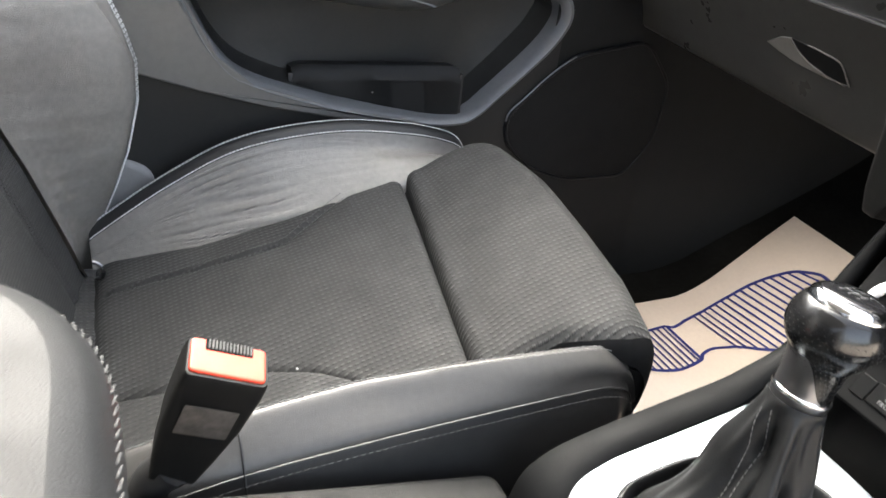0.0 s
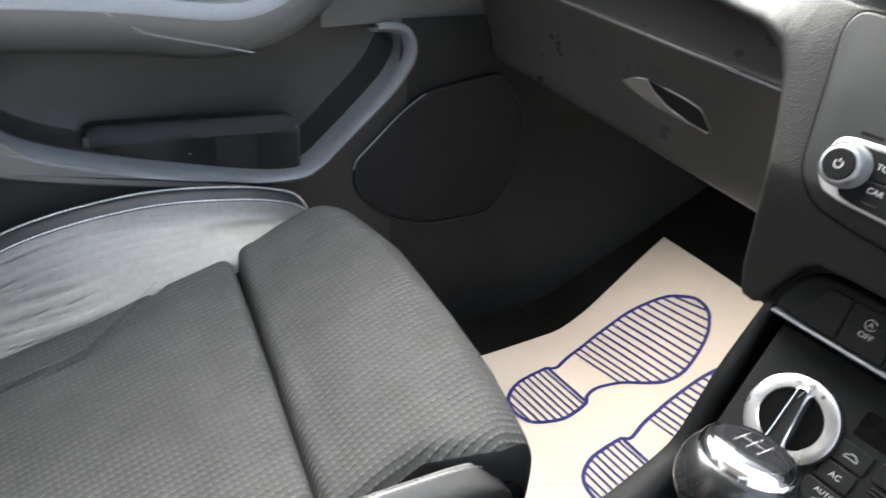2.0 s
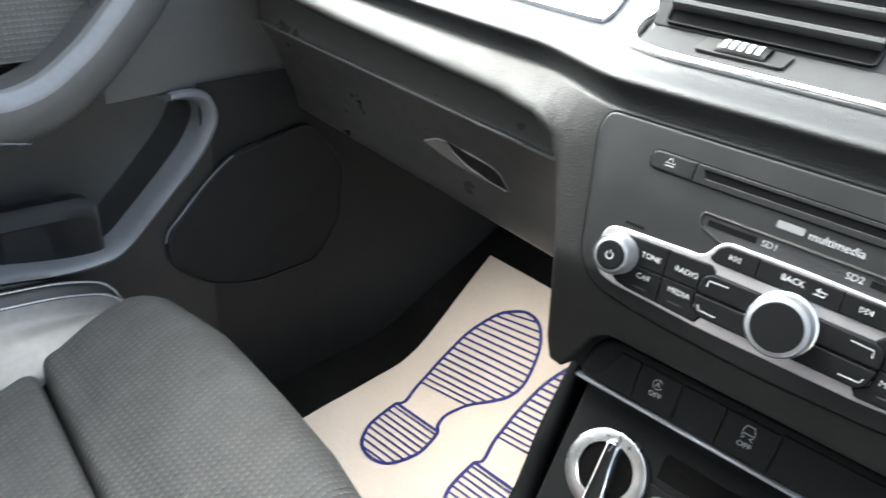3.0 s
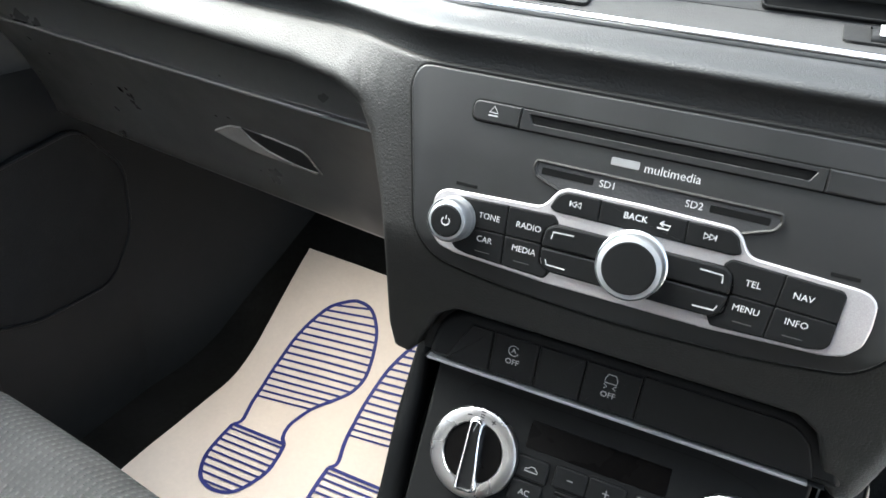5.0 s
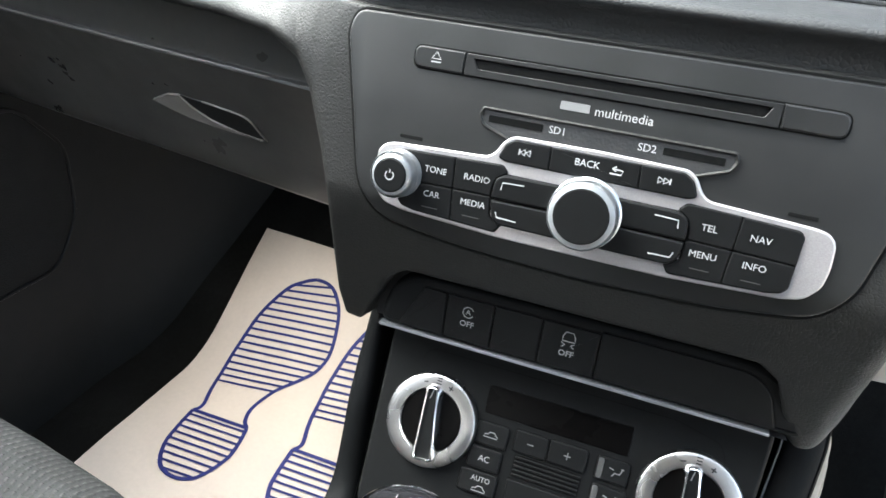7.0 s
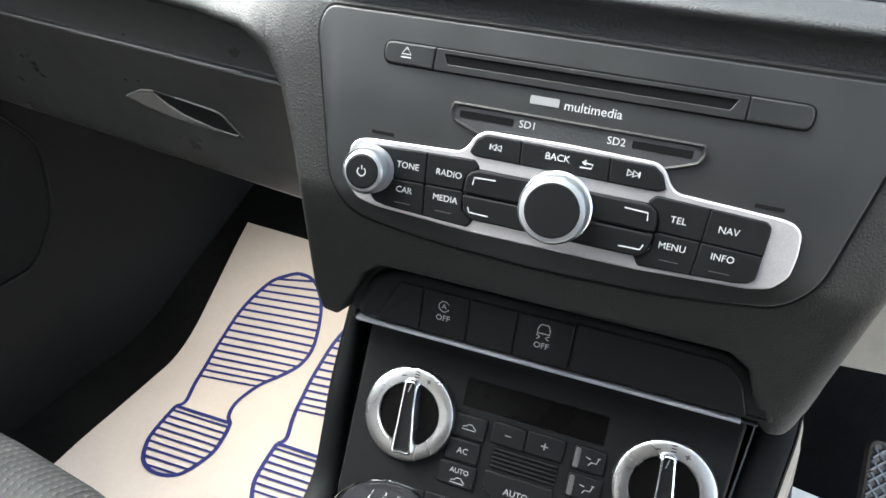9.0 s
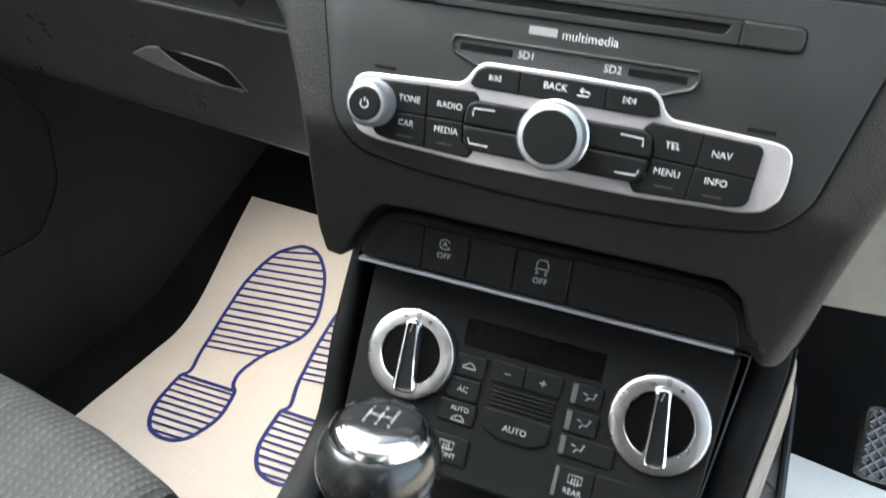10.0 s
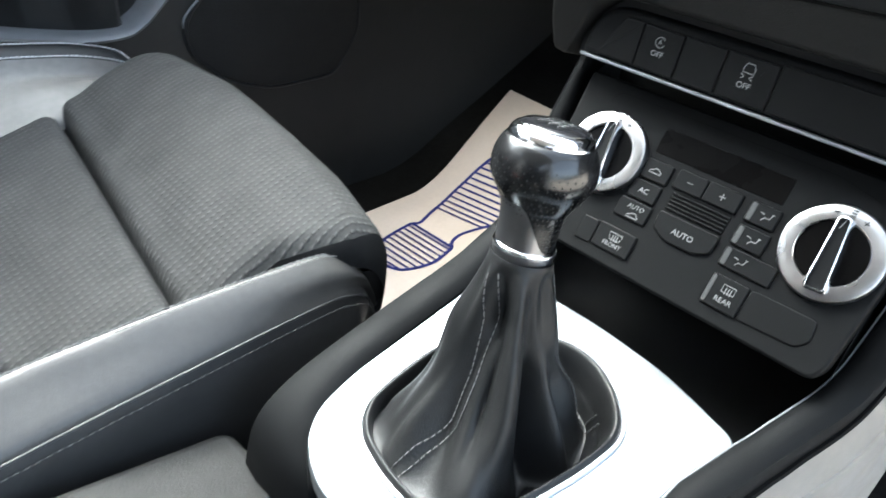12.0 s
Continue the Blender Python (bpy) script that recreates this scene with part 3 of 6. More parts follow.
for sgn in (-1, 1):
    hole = fillet([(sgn * 0.146, 0.003), (sgn * 0.0235, 0.003), (sgn * 0.0215, 0.080), (sgn * 0.152, 0.080)], 0.003, 4)
    hole = hole if sgn < 0 else hole[::-1]
    part("vent_opening", plate(hole, -0.001, 0.0006, vent_at, 0.0002), DEEP, vent, "dark vent opening")
    part("vent_rim", frame_ring(grown(hole, 0.0012), grown(hole, -0.0003), -0.001, 0.0026, vent_at, 0.0005), BUTTON, vent, "thin edge of the vent opening")
    for k in range(4):
        v = 0.014 + 0.0175 * k
        bm = bmesh.new()
        sec = [(v - 0.0016, 0.0008), (v - 0.0020, 0.0050), (v - 0.0008, 0.0080), (v + 0.0014, 0.0086), (v + 0.0034, 0.0060), (v + 0.0060, 0.0008)]
        rings(bm, [[vent_at(sgn * (0.0232 + t * (0.1225 + 0.03 * v)), q, w) for q, w in sec] for t in (0.0, 0.25, 0.5, 0.75, 1.0)])
        part("slat", bm, SOFT, vent, "horizontal vent louvre")
    at = lambda u, v, w, sgn=sgn: shelf_at(sgn * 0.088 + u, 0.030 + v, w)
    part("thumbwheel_seat", plate(rrect(-0.026, -0.010, 0.026, 0.010, 0.003), 0.0, 0.0020, at, 0.0002), BLACK, vent)
    bm = bmesh.new()
    rings(bm, [[at(-0.0145 + 0.029 * k / 16, 0.0085 * math.cos(q), 0.001 + 0.0055 * (0.75 + 0.25 * math.sin(math.pi * k / 16)) * math.sin(q)) for q in [math.pi * j / 12 for j in range(13)]] for k in range(17)], close=False)
    wheel = part("thumbwheel", bm, BUTTON, vent, "ribbed thumbwheel with pale marks")
    for k in range(5):
        u = -0.0115 + 0.0050 * k
        bm = bmesh.new()
        rings(bm, [[at(u + du, 0.0088 * math.cos(q), 0.0012 + 0.0056 * math.sin(q)) for q in [math.pi * (0.42 + 0.36 * j / 8) for j in range(9)]] for du in (0.0, 0.0026)], close=False)
        part("wheel_mark", bm, PRINT, wheel)
part("lamp_plate", plate(rrect(-0.0165, 0.014, 0.0165, 0.038, 0.003), -0.001, 0.0016, vent_at, 0.0008), BUTTON, vent, "plain dark switch plate")
hz = part("hazard_switch", plate(rrect(-0.0175, 0.040, 0.0175, 0.072, 0.003), -0.001, 0.0022, vent_at, 0.0008), BUTTON, vent, "black hazard warning switch")
bm = bmesh.new()
stroke(bm, [(-0.0095, 0.047), (0.0095, 0.047), (0.0, 0.062)], 0.0022, vent_at, 0.0024, True)
part("hazard_triangle", bm, RED, hz, "red warning triangle")

# ---- passenger door ----
door = thing("passenger_door", "black passenger door trim with grey-edged storage pocket", "car door")
DX = -0.640
rim_pts = [(-0.470, 0.560), (-0.432, 0.490), (-0.411, 0.446), (-0.384, 0.390), (-0.345, 0.356), (-0.245, 0.322), (-0.140, 0.2985), (-0.084, 0.2945), (-0.060, 0.3025), (-0.037, 0.321), (0.028, 0.380), (0.052, 0.412), (0.0570, 0.431), (0.050, 0.447), (0.034, 0.4540), (0.012, 0.4555)]
rim = [Vector((0, p.x, p.y)) for p in smooth_line([(y, z, 0) for y, z in rim_pts], 140)]
front_end = max(range(len(rim)), key=lambda i: rim[i].y)
# flat lower trim: from the rim down to the sill
bm = bmesh.new()
loops = []
for p in rim[:front_end + 1]:
    loops.append([Vector((DX - 0.010, p.y, p.z + 0.001)), Vector((DX, p.y, p.z - 0.004)), Vector((DX - 0.001, p.y, p.z - 0.02)), Vector((DX - 0.004, p.y, 0.5 * (p.z + 0.03))), Vector((DX - 0.012, p.y, -0.08))])
rings(bm, loops, close=False)
part("lower_trim", bm, DOORP, door, "black lower door trim")
bm = grid(lambda a, b: Vector((DX - 0.004 * abs(2 * b - 1) - 0.004, 0.048 + 0.20 * a, -0.08 + 0.545 * b)), 24, 14)
part("front_trim", bm, FOOT, door)
bm = grid(lambda a, b: Vector((DX - 0.004, -0.66 + 0.20 * a, -0.08 + 0.64 * b)), 8, 14)
part("rear_trim", bm, DOORP, door)
rear_p = fillet([(-0.62, 0.400), (-0.467, 0.374), (-0.400, 0.350), (-0.330, 0.3285), (-0.240, 0.3080), (-0.160, 0.2945), (-0.130, 0.2925), (-0.140, 0.2985), (-0.245, 0.3215), (-0.345, 0.3555), (-0.382, 0.388), (-0.409, 0.446), (-0.430, 0.490), (-0.468, 0.562), (-0.62, 0.562)], 0.004, 3)
part("rear_panel", plate(rear_p, -0.01, 0.0, lambda u, v, w: Vector((DX + 0.0035 + 0.03 * max(0.0, -0.30 - u) - 0.03 * (v - 0.34) + w, u, v)), 0.002, 4), DOOR_GREY, door, "smooth dark grey rear door panel")
# bright rim of the pocket, widening to the front
bm = bmesh.new()
loops = []
for i, p in enumerate(rim):
    d = (rim[min(i + 1, len(rim) - 1)] - rim[max(i - 1, 0)]).normalized()
    n = Vector((0, -d.z, d.y))
    t = i / len(rim)
    wide = 0.0065 + 0.0045 * max(0.0, math.sin(math.pi * min(1, max(0, (t - 0.62) / 0.36)))) + 0.004 * (t < 0.25)
    loops.append([Vector((DX - 0.004, 0, 0)) + p - n * wide, Vector((DX + 0.003, 0, 0)) + p - n * wide * 0.8, Vector((DX + 0.005, 0, 0)) + p - n * wide * 0.3, Vector((DX + 0.002, 0, 0)) + p + n * 0.001, Vector((DX - 0.008, 0, 0)) + p + n * 0.0045, Vector((DX - 0.03, 0, 0)) + p + n * 0.005])
rings(bm, loops, close=False)
part("pocket_rim", bm, RIM, door, "smooth grey edge of the door pocket")
# hollow behind the rim
bm = bmesh.new()
loops = []
for p in rim[:front_end + 1]:
    loops.append([Vector((DX - 0.028, p.y, p.z + 0.003)), Vector((DX - 0.075, p.y * 0.97 - 0.004, p.z + 0.01)), Vector((DX - 0.085, p.y * 0.93 - 0.008, max(p.z + 0.04, 0.37))), Vector((DX - 0.080, p.y * 0.9 - 0.01, 0.56)), Vector((DX - 0.078, p.y * 0.9 - 0.01, 0.72))])
rings(bm, loops, close=False)
part("pocket_back", bm, DOORP, door, "black inner wall of the pocket")
# speaker grille
sp = fillet([(0.082, 0.377), (0.035, 0.343), (-0.013, 0.296), (-0.010, 0.258), (0.036, 0.212), (0.103, 0.188), (0.210, 0.185), (0.252, 0.240), (0.256, 0.330), (0.20, 0.395)], 0.022, 5)
sp = sp[::-1]
side = lambda u, v, w: Vector((DX + w, u, v))
speaker = part("speaker_grille", plate(grown(sp, -0.004), -0.004, 0.0010, side, 0.001), MESH, door, "black perforated speaker grille")
part("speaker_edge", frame_ring(sp, grown(sp, -0.004), -0.004, 0.0032, side, 0.0012), FOOT, door, "raised edge round the speaker")
# grey tube that draws the highlight on the surround's upper edge
part("speaker_trim", tube(smooth_line([side(u, v, 0.0030) for u, v in ((-0.013, 0.290), (-0.008, 0.304), (0.012, 0.322), (0.038, 0.346), (0.062, 0.364), (0.082, 0.376))], 30), 0.0011, 6), RIM, door, "fine pale highlight on the speaker surround")
# armrest, pull handle and upper trim
arm = smooth_line([(-0.60, 0.515, 0), (-0.45, 0.510, 0), (-0.34, 0.505, 0), (-0.258, 0.499, 0), (-0.17, 0.489, 0), (-0.125, 0.495, 0), (-0.088, 0.517, 0), (-0.060, 0.541, 0), (-0.02, 0.585, 0), (0.03, 0.66, 0)], 60)
bm = bmesh.new()
lip = bmesh.new()
la, lb = [], []
for i, p in enumerate(arm):
    d = (arm[min(i + 1, 60)] - arm[max(i - 1, 0)]).normalized()
    n = Vector((0, -d.y, d.x))
    q = Vector((0, p.x, p.y))
    X = lambda x, k, q=q, n=n: Vector((x, 0, 0)) + q - n * k
    la.append([X(-0.680, 0.000), X(-0.630, 0.000), X(-0.6185, 0.004), X(-0.615, 0.015), X(-0.6165, 0.030), X(-0.622, 0.042), X(-0.640, 0.052), X(-0.70, 0.060)])
    lb.append([X(-0.640, -0.001), X(-0.630, -0.0055), X(-0.6215, -0.004), X(-0.6165, 0.003), X(-0.6155, 0.010)])
rings(bm, la, close=False)
part("armrest", bm, DOOR_SOFT, door, "padded black door armrest")
rings(lip, lb, close=False)
part("pull_handle", lip, RIM, door, "grey sweeping pull handle edge")
bm = grid(lambda a, b: Vector((-0.672, -0.66 + 0.72 * a, 0.505 + 0.22 * b)), 10, 6)
part("upper_trim", bm, RIBBED, door, "ribbed cloth upper door trim")
bm = grid(lambda a, b: Vector((-0.652 - 0.006 * a, -0.05 + 0.42 * a, 0.458 + 0.012 * a + (0.26 - 0.0 * a) * b)), 10, 8)
part("front_upper_trim", bm, DOOR_SOFT, door, "black plastic corner trim of the door")
bm = bmesh.new()
stroke(bm, [(-0.272, 0.491), (-0.24, 0.471), (-0.208, 0.463), (-0.172, 0.455), (-0.138, 0.4465)], 0.0018, lambda u, v, w: Vector((-0.6160 + w, u, v)), 0.0004)
part("armrest_seam", bm, RIM, door, "pale edge of the armrest seam")
part("window_switch", plate(fillet([(-0.205, 0.510), (-0.148, 0.506), (-0.152, 0.514), (-0.200, 0.519)], 0.003), -0.001, 0.003, lambda u, v, w: Vector((-0.640 + 2.2 * (v - 0.512) - w * 0.3, u, 0.4985 + 0.25 * (v - 0.51) + w)), 0.001), RIM, door, "small grey window switch")
# black wallet in the pocket
wallet = thing("document_wallet", "black woven document wallet standing in the door pocket", "wallet")
bm = bmesh.new()
loops = []
for k in range(21):
    t = k / 20
    y = -0.292 + 0.212 * t
    x = -0.686 + 0.031 * t
    s = 0.0 if 0 < k < 20 else 0.004
    z = 0.361 - s
    loops.append([Vector((x - 0.028, y, 0.30)), Vector((x - 0.028, y, z - 0.004)), Vector((x - 0.022, y, z)), Vector((x - 0.004, y, z + 0.001)), Vector((x + 0.002, y, z - 0.004)), Vector((x + 0.006, y, z - 0.016)), Vector((x + 0.005 + 0.0015 * math.sin(t * 7), y, z - 0.018)), Vector((x + 0.003, y, 0.275)), Vector((x - 0.02, y, 0.275))])
rings(bm, loops, cap0=True, cap1=True)
part("cover", bm, WOVEN, wallet)
bm = bmesh.new()
for y in (-0.294, -0.079):
    x = -0.686 + 0.031 * (y + 0.292) / 0.212
    part("edge_binding", box(x - 0.004, y - 0.003, 0.30, x + 0.004, y + 0.003, 0.353, 0.001), DARK, wallet, "stitched black edge binding")
part("speck", box(-0.640, -0.2045, 0.3385, -0.6385, -0.2025, 0.3400, 0.0003), PRINT, wallet, "tiny pale speck")

# footwell side and the console's carpeted flank
bm = grid(lambda a, b: Vector((DX - 0.004 * abs(2 * b - 1) - 0.0042 + 0.11 * a * a * (3 - 2 * a) + 0.05 * a * (1 - b) ** 2, 0.245 + 0.50 * a, -0.08 + 0.545 * b)), 30, 20)
solo("wall_footwell", bm, FOOT, "black plastic side wall of the passenger footwell", "footwell wall", "structure")

# ---- passenger seat ----
seat = thing("passenger_seat", "black leather and ribbed cloth front passenger seat", "car seat", at=(-0.36, -0.35, 0.0))


def cushion_z(y):
    return 0.293 + 0.29 * (y + 0.208)


def gap_y(x):
    return -0.206 - 0.160 * (x + 0.507)


def far_x(y):
    return interp(y, [-0.53, -0.511, -0.431, -0.344, -0.206], [-0.553, -0.549, -0.518, -0.507, -0.507])


def near_x(y):
    return interp(y, [-0.53, -0.507, -0.44, -0.399, -0.367, -0.345, -0.325, -0.259, -0.20], [-0.330, -0.323, -0.300, -0.288, -0.267, -0.243, -0.214, -0.200, -0.196])


crease = [Vector(p) for p in smooth_line([(-0.5055, -0.278, 0), (-0.490, -0.305, 0), (-0.472, -0.332, 0), (-0.458, -0.352, 0), (-0.459, -0.385, 0), (-0.468, -0.436, 0), (-0.486, -0.520, 0)], 110)]


def edge_drop(d, r, depth):
    """How far a padded edge has sunk at distance d from its seam."""
    return 0.0 if d >= r else depth * (1 - math.sqrt(max(0.0, 1 - (1 - d / r) ** 2)))


def main_pad(a, b):
    y0 = -0.535
    x = far_x(y0 + b * 0.3) + (near_x(y0 + b * 0.3) - far_x(y0 + b * 0.3)) * a
    y = y0 + (gap_y(x) - 0.002 - y0) * b
    xf, xn = far_x(y), near_x(y)
    x = xf + (xn - xf) * a
    z = cushion_z(y) + 0.006 * math.sin(math.pi * a) * math.sin(math.pi * min(1, b * 1.1))
    z -= edge_drop((1 - b) * 0.3, 0.016, 0.020) + edge_drop((x - xf), 0.012, 0.006) + edge_drop((xn - x), 0.014, 0.010) + edge_drop(b * 0.3, 0.02, 0.014)
    near = min((x - c.x) ** 2 + (y - c.y) ** 2 for c in crease)
    z -= 0.0050 * math.exp(-near / 0.0038 ** 2)
    z += 0.0012 * noise.noise(Vector((x * 18, y * 18, 1.3)))
    return Vector((x, y, z))


part("cushion", grid(main_pad, 190, 170), CLOTH, seat, "grey ribbed cloth seat cushion")
lift = []
for c in crease:
    a = (c.x - far_x(c.y)) / (near_x(c.y) - far_x(c.y))
    lift.append(Vector((c.x, c.y, cushion_z(c.y) + 0.006 * math.sin(math.pi * a) * math.sin(math.pi * min(1, 1.1 * (c.y + 0.535) / (gap_y(c.x) + 0.533))) + 0.0012 * noise.noise(Vector((c.x * 18, c.y * 18, 1.3))) + 0.0007)))
part("cushion_stitching", stitches([p + Vector((0.0060, 0, 0)) for p in lift], 0.0030, 0.0016, 0.00040), THREAD_DIM, seat, "grey stitching beside the crease")
part("cushion_stitching", stitches([p + Vector((-0.0060, 0, 0)) for p in lift], 0.0030, 0.0016, 0.00040), THREAD_DIM, seat, "grey stitching beside the crease")


def near_pad(a, b):
    y = -0.535 + 0.205 * b
    x0, x1 = near_x(y) + 0.001, -0.188
    x = x0 + (x1 - x0) * a
    z = cushion_z(y) + 0.010 - edge_drop((x - x0), 0.014, 0.016) - edge_drop((1 - b) * 0.2, 0.02, 0.010) + 0.020 * a * a
    return Vector((x, y, z))


part("side_insert", grid(near_pad, 16, 24), CLOTH, seat, "ribbed cloth inner side pad")
part("lint_speck", box(-0.2672, -0.3812, cushion_z(-0.38) + 0.012, -0.2655, -0.3795, cushion_z(-0.38) + 0.0135, 0.0004), PRINT, seat, "white fleck on the cloth")


def front_y(x):
    return interp(x, [-0.53, -0.49, -0.41, -0.31, -0.239, -0.171, -0.15], [-0.098, -0.086, -0.082, -0.093, -0.104, -0.122, -0.138])


def front_roll(a, b):
    x = -0.522 + 0.362 * a
    yg, yf = gap_y(x) + 0.002, front_y(x)
    top = cushion_z(yf) + 0.003
    sec = [(yg, cushion_z(yg) - 0.030), (yg + 0.0005, cushion_z(yg) - 0.010), (yg + 0.006, cushion_z(yg) + 0.001), (yg + 0.020, cushion_z(yg) + 0.007), (yg + 0.045, cushion_z(yg + 0.045) + 0.007), (yf - 0.035, top - 0.005), (yf - 0.015, top - 0.009), (yf, top - 0.022), (yf + 0.006, top - 0.045), (yf - 0.004, top - 0.070), (yf - 0.030, top - 0.085)]
    k = b * (len(sec) - 1)
    i = min(int(k), len(sec) - 2)
    t = k - i
    p0, p1, p2, p3 = (sec[max(0, min(len(sec) - 1, i + d))] for d in (-1, 0, 1, 2))
    y, z = (0.5 * (2 * p1[c] + (p2[c] - p0[c]) * t + (2 * p0[c] - 5 * p1[c] + 4 * p2[c] - p3[c]) * t * t + (3 * p1[c] - p0[c] - 3 * p2[c] + p3[c]) * t ** 3) for c in (0, 1))
    dn, df = (1 - a) * 0.362, a * 0.362
    z -= edge_drop(dn, 0.022, 0.020) + edge_drop(df, 0.030, 0.022)
    y -= 0.4 * edge_drop(dn, 0.020, 0.012) * (b > 0.5)
    x = -0.522 + (interp(y, [-0.195, -0.150], [-0.190, -0.160]) + 0.522) * a
    return Vector((x, y, z + 0.0010 * noise.noise(Vector((x * 15, y * 15, 4.0)))))


split_a = lambda b: interp(b, [0.35, 0.70], [0.998, 0.966])
part("thigh_support", grid(lambda a, b: front_roll(split_a(b) * a, b), 56, 50), CLOTH, seat, "ribbed cloth thigh support with a dark gap behind it")
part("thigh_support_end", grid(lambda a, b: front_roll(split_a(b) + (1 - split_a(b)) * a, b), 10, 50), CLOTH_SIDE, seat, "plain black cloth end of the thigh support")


def roll_side(a, b):
    yg, yf = gap_y(-0.16) + 0.03, front_y(-0.163) - 0.004
    y = yg + (yf - yg) * a
    z1 = cushion_z(yf) - 0.028 - 0.012 * max(0, a - 0.7) ** 2 * 10
    return Vector((-0.1605 - 0.012 * b, y + 0.006 * math.sin(3 * b) * a, z1 - 0.062 * b + 0.004 * (1 - a)))


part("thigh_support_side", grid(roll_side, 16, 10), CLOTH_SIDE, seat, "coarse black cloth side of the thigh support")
# near-black sheet that draws the shade down in the gap
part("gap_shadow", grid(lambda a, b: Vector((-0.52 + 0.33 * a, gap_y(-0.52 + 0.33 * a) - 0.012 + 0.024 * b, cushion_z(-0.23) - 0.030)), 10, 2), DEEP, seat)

# leather bolster beside the door
ridge = [(-0.535, 0.218), (-0.522, 0.228), (-0.449, 0.274), (-0.37, 0.310), (-0.269, 0.3225), (-0.179, 0.3135), (-0.126, 0.300), (-0.104, 0.286), (-0.092, 0.262)]
rl = smooth_line([(y, z, 0) for y, z in ridge], 60)


def far_section(p):
    y, zr = p.x, p.y
    fx = far_x(min(y, -0.206)) - 0.010 * max(0, (y + 0.206) / 0.1)
    zi = cushion_z(min(y, -0.20)) - 0.010
    rx = -0.580
    return [Vector((fx + 0.006, y, zi - 0.012)), Vector((fx, y, zi)), Vector((fx - 0.4 * (fx - rx), y, zi + 0.34 * (zr - zi))), Vector((rx + 0.016, y, zr - 0.020)), Vector((rx + 0.006, y, zr - 0.005)), Vector((rx, y, zr)), Vector((rx - 0.008, y, zr + 0.003)), Vector((rx - 0.020, y, zr + 0.001)), Vector((rx - 0.034, y, zr - 0.012)), Vector((rx - 0.042, y, zr - 0.04)), Vector((rx - 0.044, y, 0.12))]


def wrinkle(along, across, amount, seed=0.0):
    """Lengthwise creases of worn leather: narrow valleys between soft folds, in patches."""
    w = 0.35 * noise.noise(Vector((along * 9, across * 14, seed + 3.1)))
    n1 = abs(noise.noise(Vector((along * 3.2 + w, across * 150 + along * 9 + 2 * w, seed))))
    n2 = abs(noise.noise(Vector((along * 6 - across * 10, across * 290 + along * 18 + 3 * w, seed + 7.7))))
    patch = min(1.0, max(0.0, 0.60 + 1.2 * noise.noise(Vector((along * 11, across * 16, seed + 1.9)))))
    return -amount * patch * (max(0.0, 1 - n1 / 0.20) ** 1.3 + 0.55 * max(0.0, 1 - n2 / 0.20) ** 1.5) + 0.25 * amount * noise.noise(Vector((along * 24, across * 26, seed + 5)))


bm = bmesh.new()
loops = []
for p in smooth_line([(q.x, q.y, 0) for q in rl], 300):
    fine = []
    for j, q in enumerate(smooth_line(far_section(p)[:5], 80)):
        h = min(1, max(0, (q.y + 0.51) / 0.06)) * min(1, max(0, (-0.21 - q.y) / 0.10)) * min(1.0, j / 10) * min(1.0, (80 - j) / 16)
        fine.append(q + Vector((0.75, 0, 0.65)) * wrinkle(q.y, 0.09 * j / 80, 0.0022) * h)
    loops.append(fine)
rings(bm, loops, close=False)
part("door_side_bolster", bm, LEATHER_WORN_LIT, seat, "creased and worn leather side bolster in a lit tone")
bm = bmesh.new()
rings(bm, [smooth_line(far_section(p)[4:], 20) for p in rl], close=False)
part("door_side_bolster_back", bm, LEATHER, seat, "smooth black leather outer bolster")
for k, dz in ((4, 0.0018), (6, 0.0018)):
    path = [far_section(p)[k] + Vector((0.0, 0, dz)) for p in smooth_line([(q.x, q.y, 0) for q in rl[3:]], 160)]
    part("bolster_stitching", stitches(path, 0.0032, 0.0012, 0.00075), THREAD, seat, "pale double stitching along the bolster")
for dy in (0.0, -0.0065):
    turn = [far_section(p) for p in rl[-7:-6]][0]
    end = [q + Vector((0.0006, dy, 0.0012)) for q in smooth_line(turn[:5], 30)[13:]]
    part("bolster_stitching", stitches(end, 0.0030, 0.0012, 0.00050), THREAD, seat, "pale stitching across the end of the bolster")

# leather bolster beside the console
nb = [(-0.53, 0.286), (-0.45, 0.301), (-0.36, 0.305), (-0.27, 0.305), (-0.19, 0.3035), (-0.165, 0.2990), (-0.147, 0.286), (-0.138, 0.262)]
nl = smooth_line([(y, z, 0) for y, z in nb], 60)


def near_section(p):
    y, z = p.x, p.y
    sx = interp(y, [-0.53, -0.42, -0.356, -0.272, -0.181, -0.13], [-0.184, -0.184, -0.188, -0.184, -0.176, -0.172])
    pinch = max(0.0, (y + 0.165) / 0.03)
    return [Vector((sx - 0.016, y, z - 0.030)), Vector((sx - 0.004, y, z - 0.006)), Vector((sx, y, z)), Vector((sx + 0.006, y, z - 0.0008)), Vector((sx + 0.016, y, z - 0.0075)), Vector((-0.157 - 0.006 * pinch, y, z - 0.0165)), Vector((-0.154 - 0.006 * pinch, y, z - 0.022))]


